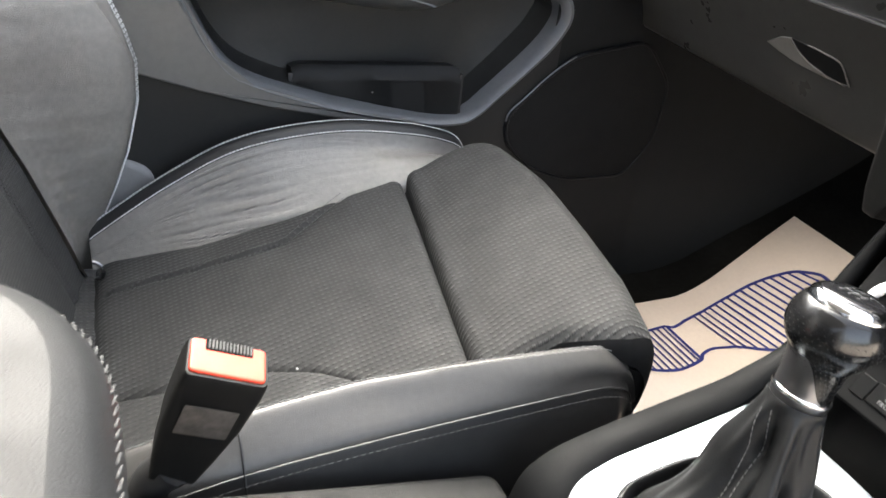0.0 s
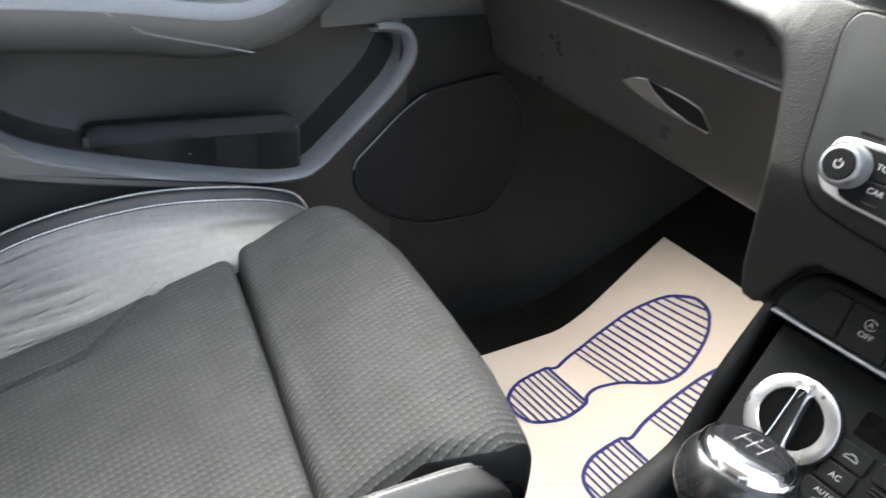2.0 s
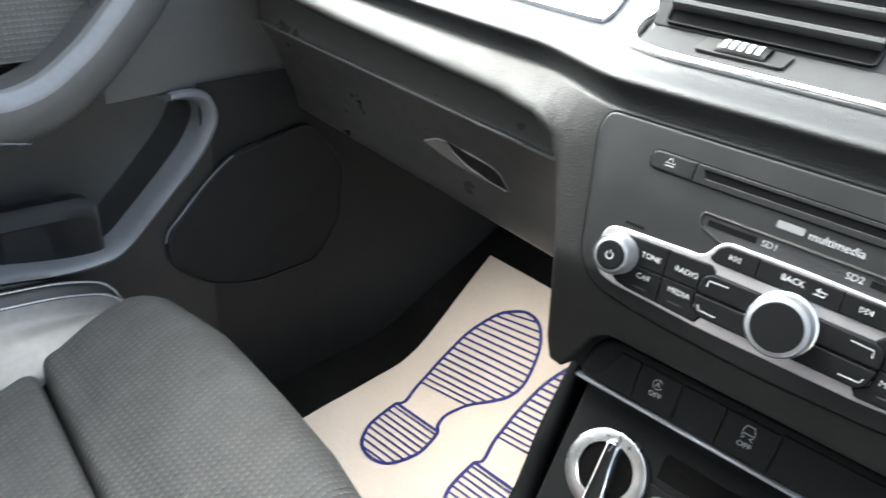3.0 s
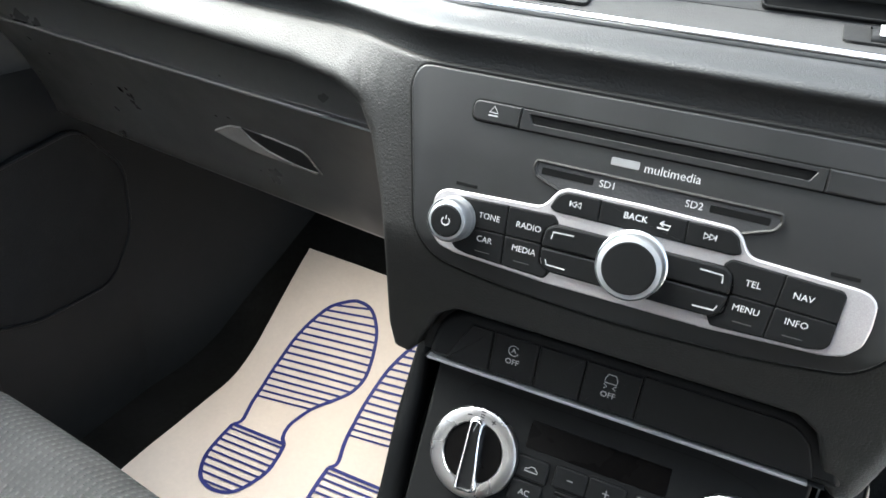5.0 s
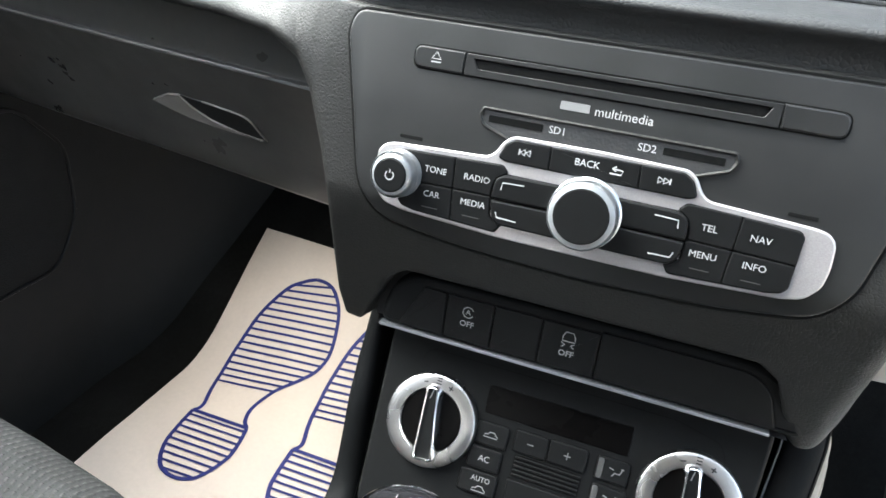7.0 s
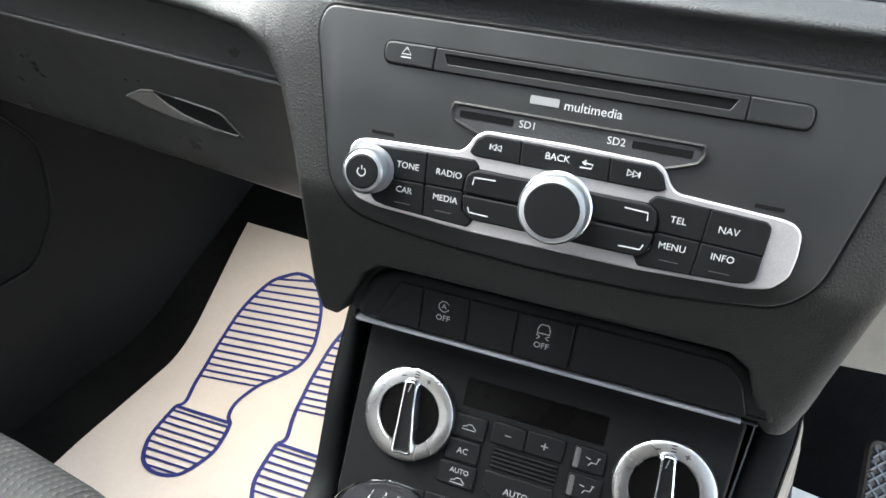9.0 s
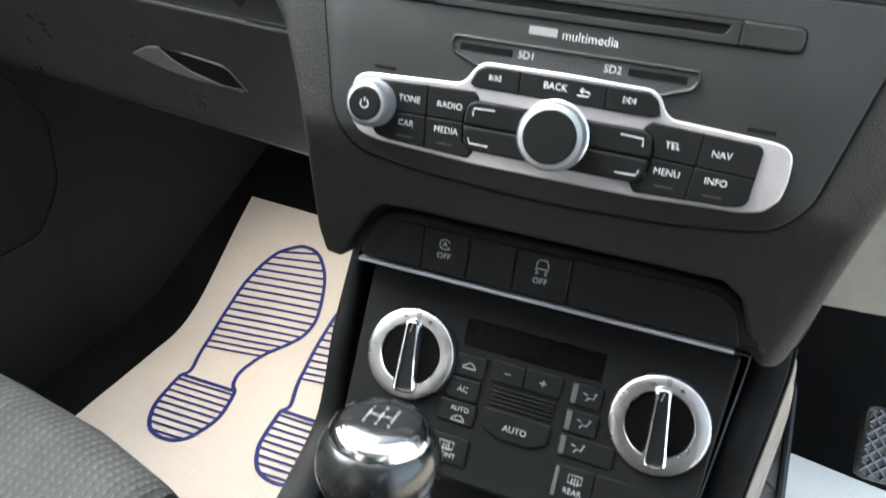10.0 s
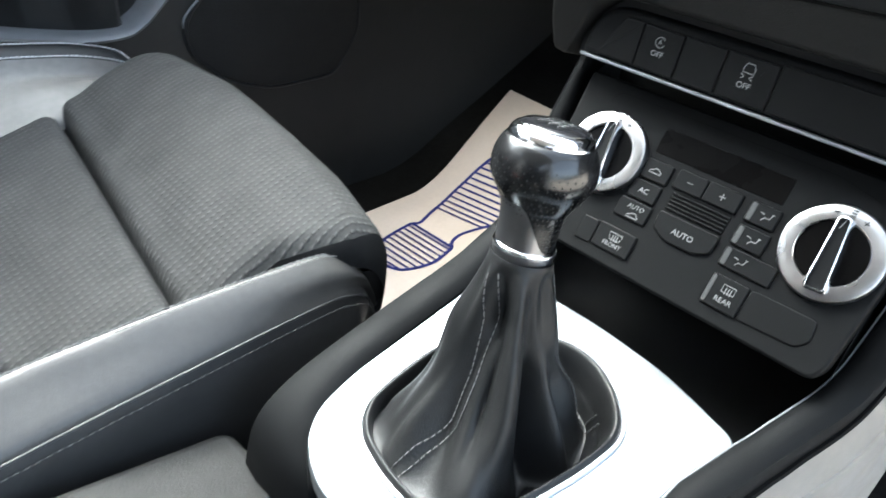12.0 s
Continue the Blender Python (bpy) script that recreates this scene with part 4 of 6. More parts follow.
bm = bmesh.new()
rings(bm, [smooth_line(near_section(p), 18) for p in nl], close=False)
part("console_side_bolster", bm, BOLSTER_LIT, seat, "smooth black leather side bolster in a lit tone")
bm = bmesh.new()
loops = []
for p in nl:
    q = near_section(p)[-1]
    low = interp(p.x, [-0.53, -0.25, -0.16, -0.138], [0.20, 0.200, 0.215, 0.235])
    loops.append([q, q + Vector((0.002, 0, -0.004)), Vector((-0.148 - 0.02 * max(0.0, (p.x + 0.16) / 0.03), p.x, q.z - 0.02)), Vector((-0.149 - 0.02 * max(0.0, (p.x + 0.16) / 0.03), p.x, low)), Vector((-0.165, p.x - 0.004, low - 0.012))])
rings(bm, loops, close=False)
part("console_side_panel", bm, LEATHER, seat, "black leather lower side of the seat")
path = [near_section(p)[2] + Vector((0.001, 0, 0.0008)) for p in smooth_line([(q.x, q.y, 0) for q in nl[:-9]], 160)]
part("bolster_stitching", stitches(path, 0.0038, 0.0010, 0.00042, slant=0.0006), THREAD_MID, seat, "coarse pale stitching on the bolster edge")
path = [p + Vector((0.0035, 0, 0.0004)) for p in path[70:]]
part("bolster_stitching", stitches(path, 0.0038, 0.0010, 0.00040, slant=0.0006), THREAD_MID, seat, "second row of pale stitching")
seam = [near_section(p)[-1] for p in nl[:-2]]
part("seam_piping", tube([p + Vector((0.0010, 0, 0)) for p in seam], 0.0009, 6), LEATHER, seat, "raised seam along the bolster")
part("seam_stitching", stitches([p + Vector((0.0045, 0, -0.0055)) for p in seam], 0.003, 0.0022, 0.00035, (1, 0, 0.3)), THREAD_DIM, seat, "dark stitching below the seam")
vs = [Vector((-0.178, -0.437, 0.3035)), Vector((-0.165, -0.437, 0.300)), Vector((-0.1525, -0.437, 0.281)), Vector((-0.1475, -0.437, 0.262)), Vector((-0.1475, -0.437, 0.215))]
part("cross_seam", tube(smooth_line(vs, 14), 0.0008, 5), DARK, seat, "cross seam in the leather")
# seat base
bm = box(-0.60, -0.56, 0.05, -0.205, -0.165, 0.150, 0.02)
part("seat_base", bm, DARK, seat, "black plastic seat base")
bm = box(-0.205, -0.150, 0.20, -0.168, -0.118, 0.262, 0.01)
part("seat_front_bracket", bm, DARK, seat)
for x in (-0.52, -0.20):
    part("seat_rail", box(x - 0.02, -0.56, -0.008, x + 0.02, -0.06, 0.055, 0.004), STEEL, seat, "steel seat rail on the floor")

# backrest
ez, ey = [0.15, 0.229, 0.267, 0.305, 0.36, 0.40, 0.433, 0.459, 0.55, 0.65, 0.80], [-0.545, -0.522, -0.503, -0.487, -0.471, -0.468, -0.475, -0.484, -0.522, -0.565, -0.62]


def centre_y(z):
    return -0.545 - 0.22 * (z - 0.22)


def split_x(z):
    return interp(z, [0.2, 0.25, 0.33, 0.40, 0.47, 0.60, 0.8], [-0.535, -0.532, -0.520, -0.495, -0.455, -0.43, -0.43])


def back_bolster(a, b, s=1):
    z = 0.16 + 0.62 * b
    e = interp(z, ez, ey)
    xs, c = split_x(z), centre_y(z)
    sec = smooth_line([(-0.632, e - 0.13, z), (-0.634, e - 0.06, z), (-0.620, e - 0.016, z), (-0.604, e - 0.001, z), (-0.594, e + 0.001, z), (-0.578, e - 0.012, z), (0.45 * -0.585 + 0.55 * xs, 0.55 * c + 0.45 * e - 0.012, z), (xs, c, z)], 104)
    p = sec[round(a * 104)]
    if a > 0.58:
        p -= Vector((0.4, 0.9, 0)) * 0.0035 * math.exp(-((a - 0.56 - 1.3 * (z - 0.36)) / 0.014) ** 2)
        p += Vector((0.4, 0.9, 0)) * wrinkle(p.x * 1.2 + p.z * 0.5, p.z * 0.55 - p.x * 0.2, 0.0019, 11.0) * min(1, (a - 0.58) * 5) * min(1, (1 - a) * 12)
    if s < 0:
        p.x = -0.72 - p.x
        p.y = centre_y(z) + 0.25 * (p.y - centre_y(z)) - 0.02
    return p


part("backrest_bolster", grid(back_bolster, 104, 160), LEATHER_WORN_LIT, seat, "worn black leather backrest bolster in a lit tone")
part("backrest_bolster", grid(lambda a, b: back_bolster(a, b, -1), 104, 40), LEATHER_WORN_LIT, seat, "worn black leather backrest bolster in a lit tone")


def back_centre(a, b):
    z = 0.16 + 0.62 * b
    xs = split_x(z)
    x = xs + (-0.72 - 2 * xs) * a
    y = centre_y(z) - 0.004 - 0.012 * math.sin(math.pi * a)
    line = xs + 0.045 + 0.03 * b
    y -= 0.003 * math.exp(-((x - line) / 0.004) ** 2)
    return Vector((x, y, z))


part("backrest_centre", grid(back_centre, 60, 40), CLOTH_UP, seat, "ribbed cloth backrest centre")
part("backrest_shell", box(-0.63, -0.76, 0.2, -0.09, -0.70, 0.8, 0.03), DARK, seat)
for k, dx in enumerate((0.0012, 0.0075)):
    path = []
    for j in range(120):
        z = 0.20 + 0.45 * j / 119
        e = interp(z, ez, ey)
        path.append(Vector((-0.598 + dx, e + 0.0034 - 0.0014 * k, z)))
    part("backrest_stitching", stitches(path, 0.0034, 0.0014, 0.00075, (0, 1, 0)), THREAD, seat, "pale double stitching on the backrest edge")
path = [Vector((split_x(0.16 + 0.62 * b) + 0.049 + 0.03 * b, centre_y(0.16 + 0.62 * b) - 0.008, 0.16 + 0.62 * b)) for b in [0.1 + 0.008 * k for k in range(70)]]
part("backrest_stitching", stitches(path, 0.003, 0.0016, 0.00035, (0, 1, 0)), THREAD_DIM, seat)
part("cushion_tail", grid(lambda a, b: Vector((-0.553 + 0.40 * a, -0.600 + 0.078 * b, 0.178 + 0.016 * math.sin(math.pi * b * 0.8) + 0.0012 * math.sin(70 * a))), 60, 10), CLOTH, seat, "cloth tail under the backrest")
part("seat_side_cover", plate(fillet([(-0.56, 0.14), (-0.47, 0.15), (-0.46, 0.262), (-0.50, 0.283), (-0.56, 0.285)], 0.02), -0.02, 0.006, lambda u, v, w: Vector((-0.632 + w * 0.5, u, v)), 0.006), PILLAR, seat, "pale grey plastic seat side cover")
part("anchor_loop", tube(smooth_line([(-0.522, -0.531, 0.199), (-0.520, -0.524, 0.202), (-0.519, -0.522, 0.209), (-0.521, -0.525, 0.216), (-0.523, -0.531, 0.219)], 20), 0.0020, 8), DARK_CHROME, seat, "small metal child-seat anchor loop")

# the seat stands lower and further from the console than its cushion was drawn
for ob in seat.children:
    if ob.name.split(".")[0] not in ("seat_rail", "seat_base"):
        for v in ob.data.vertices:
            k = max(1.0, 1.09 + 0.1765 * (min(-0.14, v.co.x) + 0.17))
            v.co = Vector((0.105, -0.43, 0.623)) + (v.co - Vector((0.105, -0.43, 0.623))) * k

# belt buckle
buckle = thing("seat_belt_buckle", "black seat belt buckle with an orange release button", "belt buckle", at=(-0.15, -0.46, 0.3))
bo = Vector((-0.1495, -0.4445, 0.3705))  # middle of the buckle's top
bu = (Vector((-0.151, -0.425, 0.364)) - Vector((-0.156, -0.462, 0.379))).normalized()
bn = Vector((0.22, 0.34, 0.90))
bn = (bn - bu * bn.dot(bu)).normalized()
bv = bn.cross(bu).normalized()
BK = lambda u, v, w=0.0: bo + bu * u + bv * v + bn * w
out = rrect(-0.0225, -0.0135, 0.0225, 0.0135, 0.004)
bm = bmesh.new()
rings(bm, [[BK(u * k, v * k2 + dv, w) for u, v in out] for k, k2, dv, w in ((0.62, 0.62, 0.0, -0.105), (0.80, 0.70, 0, -0.080), (0.97, 0.9, 0, -0.045), (1.02, 1.0, 0, -0.012), (1.0, 1.0, 0, -0.002), (0.96, 0.95, 0, 0.0))], cap0=True, cap1=True)
part("housing", bm, BLACK, buckle, "black plastic buckle housing")
part("release_button", plate(rrect(-0.0205, -0.0110, 0.0205, 0.0118, 0.003), -0.006, 0.0016, BK, 0.0012), ORANGE, buckle, "bright orange release button")
part("tongue_slot", plate(rrect(-0.0130, 0.0045, 0.0130, 0.0124, 0.0012), 0.0005, 0.0021, BK, 0.0003), DEEP, buckle)
for k in range(13):
    u = -0.0115 + 0.0019 * k
    part("slot_spring", plate(rrect(u, 0.0056, u + 0.0009, 0.0116, 0.0002, 1), 0.001, 0.0026, BK, 0.0002), THREAD_DIM, buckle)
part("warning_label", plate(rrect(-0.0155, -0.014, 0.0155, 0.014, 0.001), 0.0, 0.0004, lambda u, v, w: BK(u * 0.95, -0.0138 - w + 0.00, -0.036 + v * 0.9), 0.0001), LABEL, buckle, "scuffed worn label")
part("stalk", tube(smooth_line([BK(0, 0, -0.10), BK(-0.006, 0, -0.14), Vector((-0.150, -0.49, 0.16))], 10), 0.013, 10), DARK, buckle, "black belt stalk")

# ---- paper mats ----
paper = thing("paper_floor_mat", "cream paper floor mat with blue shoe prints in the passenger footwell", "floor mat", group="paper mats")


def mat_at(u, v, w=0.0):
    """u: across the car; v: along the paper, measured flat; w: off it."""
    y = v
    if v > 0.285:  # length along the bend
        lo, hi = 0.285, 0.6
        for _ in range(30):
            m = (lo + hi) / 2
            n = 12
            ln = sum(math.hypot((m - 0.285) / n, floor_z(0.285 + (m - 0.285) * (k + 1) / n) - floor_z(0.285 + (m - 0.285) * k / n)) for k in range(n))
            lo, hi = (m, hi) if ln < v - 0.285 else (lo, m)
        y = lo
    wave = 0.0025 * noise.noise(Vector((u * 9, v * 9, 0.5)))
    return Vector((u, y, floor_z(y) + max(0.0, wave) + w))


def flat(y):
    """The length along the paper that lies at y."""
    if y <= 0.285:
        return y
    n = 40
    return 0.285 + sum(math.hypot((y - 0.285) / n, floor_z(0.285 + (y - 0.285) * (k + 1) / n) - floor_z(0.285 + (y - 0.285) * k / n)) for k in range(n))


vt = flat(0.494)
bm = grid(lambda a, b: mat_at((-0.554 + 0.016 * b * b) + (-0.200 + 0.554 - 0.03 * b * b) * a, -0.035 + (vt + 0.035 - 0.018 * a) * b), 40, 60)
bm.normal_update()
bmesh.ops.solidify(bm, geom=bm.faces[:], thickness=0.0008)
part("sheet", bm, PAPER, paper, "cream paper sheet with a folded-up front")
left1 = [(-0.486, 0.231), (-0.480, 0.243), (-0.490, 0.275), (-0.4965, 0.305), (-0.499, 0.344), (-0.489, 0.388), (-0.464, 0.427), (-0.440, 0.442), (-0.424, 0.4475)]
right1 = [(-0.424, 0.4475), (-0.405, 0.446), (-0.388, 0.437), (-0.371, 0.414), (-0.362, 0.375), (-0.369, 0.350), (-0.385, 0.331), (-0.410, 0.303), (-0.419, 0.268), (-0.414, 0.243), (-0.404, 0.232)]
heel1 = [(-0.486, 0.231), (-0.4835, 0.195), (-0.478, 0.167), (-0.461, 0.140), (-0.435, 0.131), (-0.410, 0.141), (-0.396, 0.178), (-0.398, 0.208), (-0.404, 0.232)]


def curve_flat(pts, n, f):
    return [(p.x, p.y) for p in smooth_line([(*f(x, flat(y)), 0) for x, y in pts], n)]


def cross(poly_left, poly_right, v):
    """The width of the print at v."""
    lx = np.interp(v, [p[1] for p in poly_left], [p[0] for p in poly_left])
    rx = np.interp(v, [p[1] for p in poly_right], [p[0] for p in poly_right])
    return float(lx), float(rx)


def shoe_print(parent, f, clip=None):
    bm = bmesh.new()
    up = 0.0012
    L, R, H = curve_flat(left1, 50, f), curve_flat(right1, 50, f), curve_flat(heel1, 50, f)
    for line in (L, R, H):
        stroke(bm, line, 0.0052, mat_at, up)
    a, b = H[0], H[-1]
    stroke(bm, [a, b], 0.0050, mat_at, up + 0.0002)
    base_l, base_r = f(-0.4965, flat(0.292)), f(-0.406, flat(0.303))
    ls, rs = sorted(L, key=lambda p: p[1]), sorted(R, key=lambda p: p[1])
    v = base_l[1]
    tilt = base_r[1] - base_l[1]
    top = max(p[1] for p in L)
    while v < top - 0.006:
        lx, _ = cross(ls, rs, v)
        _, rx = cross(ls, rs, min(v + tilt, rs[-1][1]))
        if rx - lx > 0.008:
            stroke(bm, [(lx, v), ((lx + rx) / 2, v + tilt / 2), (rx, v + tilt)], 0.0033, mat_at, up + 0.0001)
        v += 0.0112
    half = H.index(min(H, key=lambda p: p[1]))
    hl, hr = sorted(H[: half + 1], key=lambda p: p[1]), sorted(H[half:], key=lambda p: p[1])
    v = H[half][1] + 0.006
    while v < a[1] - 0.006:
        lx, rx = cross(hl, hr, v)
        stroke(bm, [(lx, v), (rx, v + 0.002)], 0.0033, mat_at, up + 0.0001)
        v += 0.0108
    return part("shoe_print", bm, INK, parent, "blue hatched outline of a shoe sole", smooth=False)


shoe_print(paper, lambda x, v: (x, v))
shoe_print(paper, lambda x, v: (x + 0.154, v - 0.006))
part("printed_words", text("your cus", 0.021, lambda u, v, w: mat_at(u, v, w), -0.325, 0.048, 0.0012, 0.0003, 0.25), INK, paper, "blue printed words")

driver_mat = thing("paper_floor_mat", "white paper floor mat in the driver footwell", "floor mat", group="paper mats")
DRIVER_END = 0.372
bm = grid(lambda a, b: Vector((0.172 + 0.090 * b + (0.42 - 0.09 * b) * a, -0.1 + (DRIVER_END + 0.1 - 0.033 * a) * b, 0.002 + floor_z(-0.1 + (DRIVER_END + 0.1 - 0.033 * a) * b) + 0.004 * noise.noise(Vector((a * 3, b * 4, 2))))), 20, 24)
bm.normal_update()
bmesh.ops.solidify(bm, geom=bm.faces[:], thickness=0.0008)
part("sheet", bm, PAPER_WHITE, driver_mat)

# small unseen lamp added under the dashboard to brighten the mat
lamp = thing("footwell_lamp", "small unseen lamp added under the passenger dashboard", "lamp", at=(-0.33, 0.27, 0.39))
part("lamp_housing", box(-0.36, 0.255, 0.384, -0.30, 0.285, 0.398, 0.003), DARK, lamp, "black lamp housing")
glow = bpy.data.lights.new("footwell_lamp_light", "AREA")
glow.shape, glow.size, glow.size_y, glow.energy, glow.color = "RECTANGLE", 0.05, 0.022, 0.056, (1.0, 0.90, 0.78)
glow.spread = radians(105)
glow_ob = new("footwell_lamp_light", glow)
glow_ob.matrix_world = look((-0.33, 0.27, 0.381), (-0.36, 0.27, 0.0))

# ---- centre console ----
console = thing("centre_console", "black centre console with satin silver gear surround", "centre console")
line = [(0.022, 0.412), (0.015, 0.402), (-0.010, 0.365), (-0.022, 0.337), (-0.033, 0.314), (-0.046, 0.3035), (-0.070, 0.2945), (-0.093, 0.2875), (-0.145, 0.2785), (-0.205, 0.267), (-0.240, 0.254), (-0.258, 0.236), (-0.266, 0.205)]
rp = smooth_line([(y, z, 0) for y, z in line], 80)


def rail(side):
    loops, inner, outer = [], [], []
    for i, p in enumerate(rp):
        d = (rp[min(i + 1, 80)] - rp[max(i - 1, 0)]).normalized()
        n = Vector((0, -d.y, d.x))
        n = -n if n.z < 0 else n
        y, z = p.x, p.y
        if side < 0:
            xi = interp(y, [-0.27, -0.25, -0.23, -0.20, -0.10, -0.03, 0.02], [-0.060, -0.086, -0.096, -0.101, -0.1005, -0.109, -0.116])
            xo = interp(y, [-0.27, -0.20, 0.02], [-0.132, -0.1285, -0.1265])
        else:
            xi = interp(y, [-0.30, -0.134, -0.095, -0.06, -0.03, 0.013], [0.068, 0.0765, 0.0865, 0.098, 0.1085, 0.117])
            xo = xi + 0.021
        q = Vector((0, y, z))
        row = [(xi, -0.06), (xi, -0.004), (xi + 0.12 * (xo - xi), -0.0008), (xi + 0.35 * (xo - xi), 0.0012), (xi + 0.7 * (xo - xi), 0.001), (xi + 0.93 * (xo - xi), -0.002), (xo, -0.008), (xo + 0.001 * side, -0.016)]
        loops.append([Vector((x, 0, 0)) + q + n * k for x, k in row])
        outer.append(loops[-1][-1])
    bm = bmesh.new()
    rings(bm, loops, close=False)
    part("rail", bm, RAIL, console, "padded black console rail")
    if side > 0:
        # grey tube that draws the highlight along the rail's inner edge
        part("rail_edge", tube([row[1] for row in loops[2:-6]], 0.0008, 6), RIM, console, "fine pale line for the highlight on the rail")
    bm = bmesh.new()
    if side < 0:
        rings(bm, [[p, p + Vector((-0.004, 0.004, -0.02)), Vector((p.x - 0.012, p.y + 0.02, min(p.z - 0.03, 0.12))), Vector((p.x - 0.03, p.y + 0.02, -0.01))] for p in outer], close=False)
        part("side_panel", bm, DARK, console, "black console side")
    else:
        rings(bm, [smooth_line([p, p + Vector((0.0035, 0.002, -0.006)), p + Vector((0.0065, 0.004, -0.0140)), p + Vector((0.0085, 0.006, -0.0230)), p + Vector((0.0095, 0.008, -0.030))], 10) for p in outer], close=False)
        part("side_panel", bm, SIDE_LIT, console, "upper console side on the driver side, toned warm grey for door light")
        # near-black tube that draws the shadow line between rail and side panel
        part("panel_gap", tube([p + Vector((0.0006, 0, 0.0004)) for p in outer[:-4]], 0.0022, 6), DEEP, console)
        bm = bmesh.new()
        rings(bm, [smooth_line([p + Vector((0.0088, 0.008, -0.0310)), p + Vector((0.0115, 0.010, -0.0345)), p + Vector((0.0135, 0.012, -0.055)), p + Vector((0.0145, 0.014, -0.085)), Vector((p.x + 0.016, p.y + 0.02, -0.01))], 14) for p in outer], close=False)
        part("lower_side_panel", bm, SIDE_LIT, console, "lower console side on the driver side, toned grey for door light")


rail(-1)
rail(1)


def plate_at(u, v, w=0.0):
    return Vector((u, v, 0.2835 + 0.16 * (v + 0.08) + w))


surround = fillet([(-0.1005, -0.0805), (-0.1015, -0.200), (-0.097, -0.230), (-0.085, -0.248), (-0.058, -0.262), (0.060, -0.262), (0.070, -0.235), (0.074, -0.150), (0.079, -0.120), (0.0870, -0.0925), (0.082, -0.0880), (0.034, -0.0744), (-0.020, -0.0700), (-0.055, -0.0708)], [0.003, 0.03, 0.03, 0.03, 0.03, 0.02, 0.02, 0.02, 0.02, 0.003, 0.004, 0.02, 0.02, 0.02], 7)
ringo = fillet([(-0.0830, -0.182), (-0.0815, -0.152), (-0.066, -0.118), (-0.024, -0.0925), (0.004, -0.0935), (0.030, -0.110), (0.0440, -0.130), (0.0405, -0.160), (0.030, -0.200), (0.016, -0.239), (-0.035, -0.238), (-0.066, -0.229), (-0.0805, -0.212)], 0.02, 6)
bm = bmesh.new()
hole = grown(ringo, -0.0015)
rings(bm, [[plate_at(u, v, w) for u, v in grown(surround, -k)] for k, w in ((0, -0.012), (0, -0.0015), (0.0002, -0.0008), (0.0008, -0.0002), (0.0015, 0.0))])
rings(bm, [[plate_at(u, v, w) for u, v in hole] for w in (0.0, -0.012)])
edge = [e for e in bm.edges if len(e.link_faces) == 1 and all(abs((v.co - plate_at(v.co.x, v.co.y)).z) < 1e-5 for v in e.verts)]
top = bmesh.ops.triangle_fill(bm, use_beauty=True, edges=edge, normal=(0, 0, 1))
bmesh.ops.recalc_face_normals(bm, faces=bm.faces[:])
part("gear_surround", bm, PLATE_SILVER, console, "satin silver gear surround plate", crease=0.12)
part("boot_ring", frame_ring(ringo, grown(ringo, -0.0032), -0.002, 0.0022, plate_at, 0.0008), SILVER, console, "raised silver ring round the gear boot")
# storage tray in front of the plate
part("tray", grid(lambda a, b: Vector((-0.105 + 0.212 * a, -0.083 + 0.16 * b, 0.272 - 0.035 * math.sin(math.pi * min(1, b * 1.4)) + 0.03 * max(0, b - 0.7))), 10, 12), BLACK, console, "dark storage tray")
for s, x in ((-1, -0.112), (1, 0.110)):
    part("tray_wall", grid(lambda a, b: Vector((x - 0.004 * s * b, -0.09 + 0.14 * a, 0.225 + (interp(-0.09 + 0.14 * a, [p[0] for p in line[::-1]], [p[1] for p in line[::-1]]) - 0.229) * b)), 14, 6), DARK, console)
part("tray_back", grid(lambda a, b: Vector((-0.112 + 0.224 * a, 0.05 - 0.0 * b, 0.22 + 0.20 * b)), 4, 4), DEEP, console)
# rear part: cup holders
cons = rrect(-0.160, -0.62, 0.118, -0.255, 0.012)
rear_at = lambda u, v, w: Vector((u, v, 0.206 - 0.26 * (v + 0.255) + w))
part("cup_holder_top", plate(cons, -0.20, 0.0, rear_at, 0.006, 3), BRUSHED, console, "brushed grey rubber rear console top")
for y in (-0.325, -0.425):
    part("cup_rim", frame_ring(circle(-0.035, y, 0.042), circle(-0.035, y, 0.036), 0.0, 0.005, rear_at, 0.0015), GLOSS, console, "black cup holder rim")
    part("cup_bottom", plate(circle(-0.035, y, 0.036), 0.0005, 0.0015, rear_at, 0.0003), DEEP, console)

# centre armrest
armrest = thing("armrest_box", "black leather centre armrest with grey stitching", "armrest", at=(0, -0.6, 0.4))
body = fillet([(-0.118, -0.80), (0.085, -0.80), (0.085, -0.484), (-0.118, -0.484)], [0.03, 0.03, 0.045, 0.085], 10)


def arm_at(u, v, w):
    return Vector((u, v - 0.22 * (0.46 - w), w - 0.30 * (v + 0.48) * (w > 0.40) * 1.0))


bm = bmesh.new()
rings(bm, [[arm_at(u, v, w) for u, v in grown(body, -k)] for k, w in ((0.004, 0.372), (0.0, 0.378), (0.0, 0.40), (0.0002, 0.420), (0.0010, 0.432), (0.0030, 0.442), (0.0062, 0.4500), (0.0105, 0.4560), (0.016, 0.4600), (0.024, 0.4625))], cap0=True, cap1=True)
part("pad", bm, ARM, armrest, "padded black leather lid")
loop = grown(body, -0.0050)
path = [arm_at(u, v, 0.4492) for u, v in loop + loop[:1]]
part("stitching", stitches(path, 0.0040, 0.0014, 0.00048, slant=0.0006), THREAD_DIM, armrest, "coarse grey edge stitching")
part("hinge_base", box(-0.06, -0.80, 0.20, 0.06, -0.56, 0.38, 0.01), DARK, armrest)

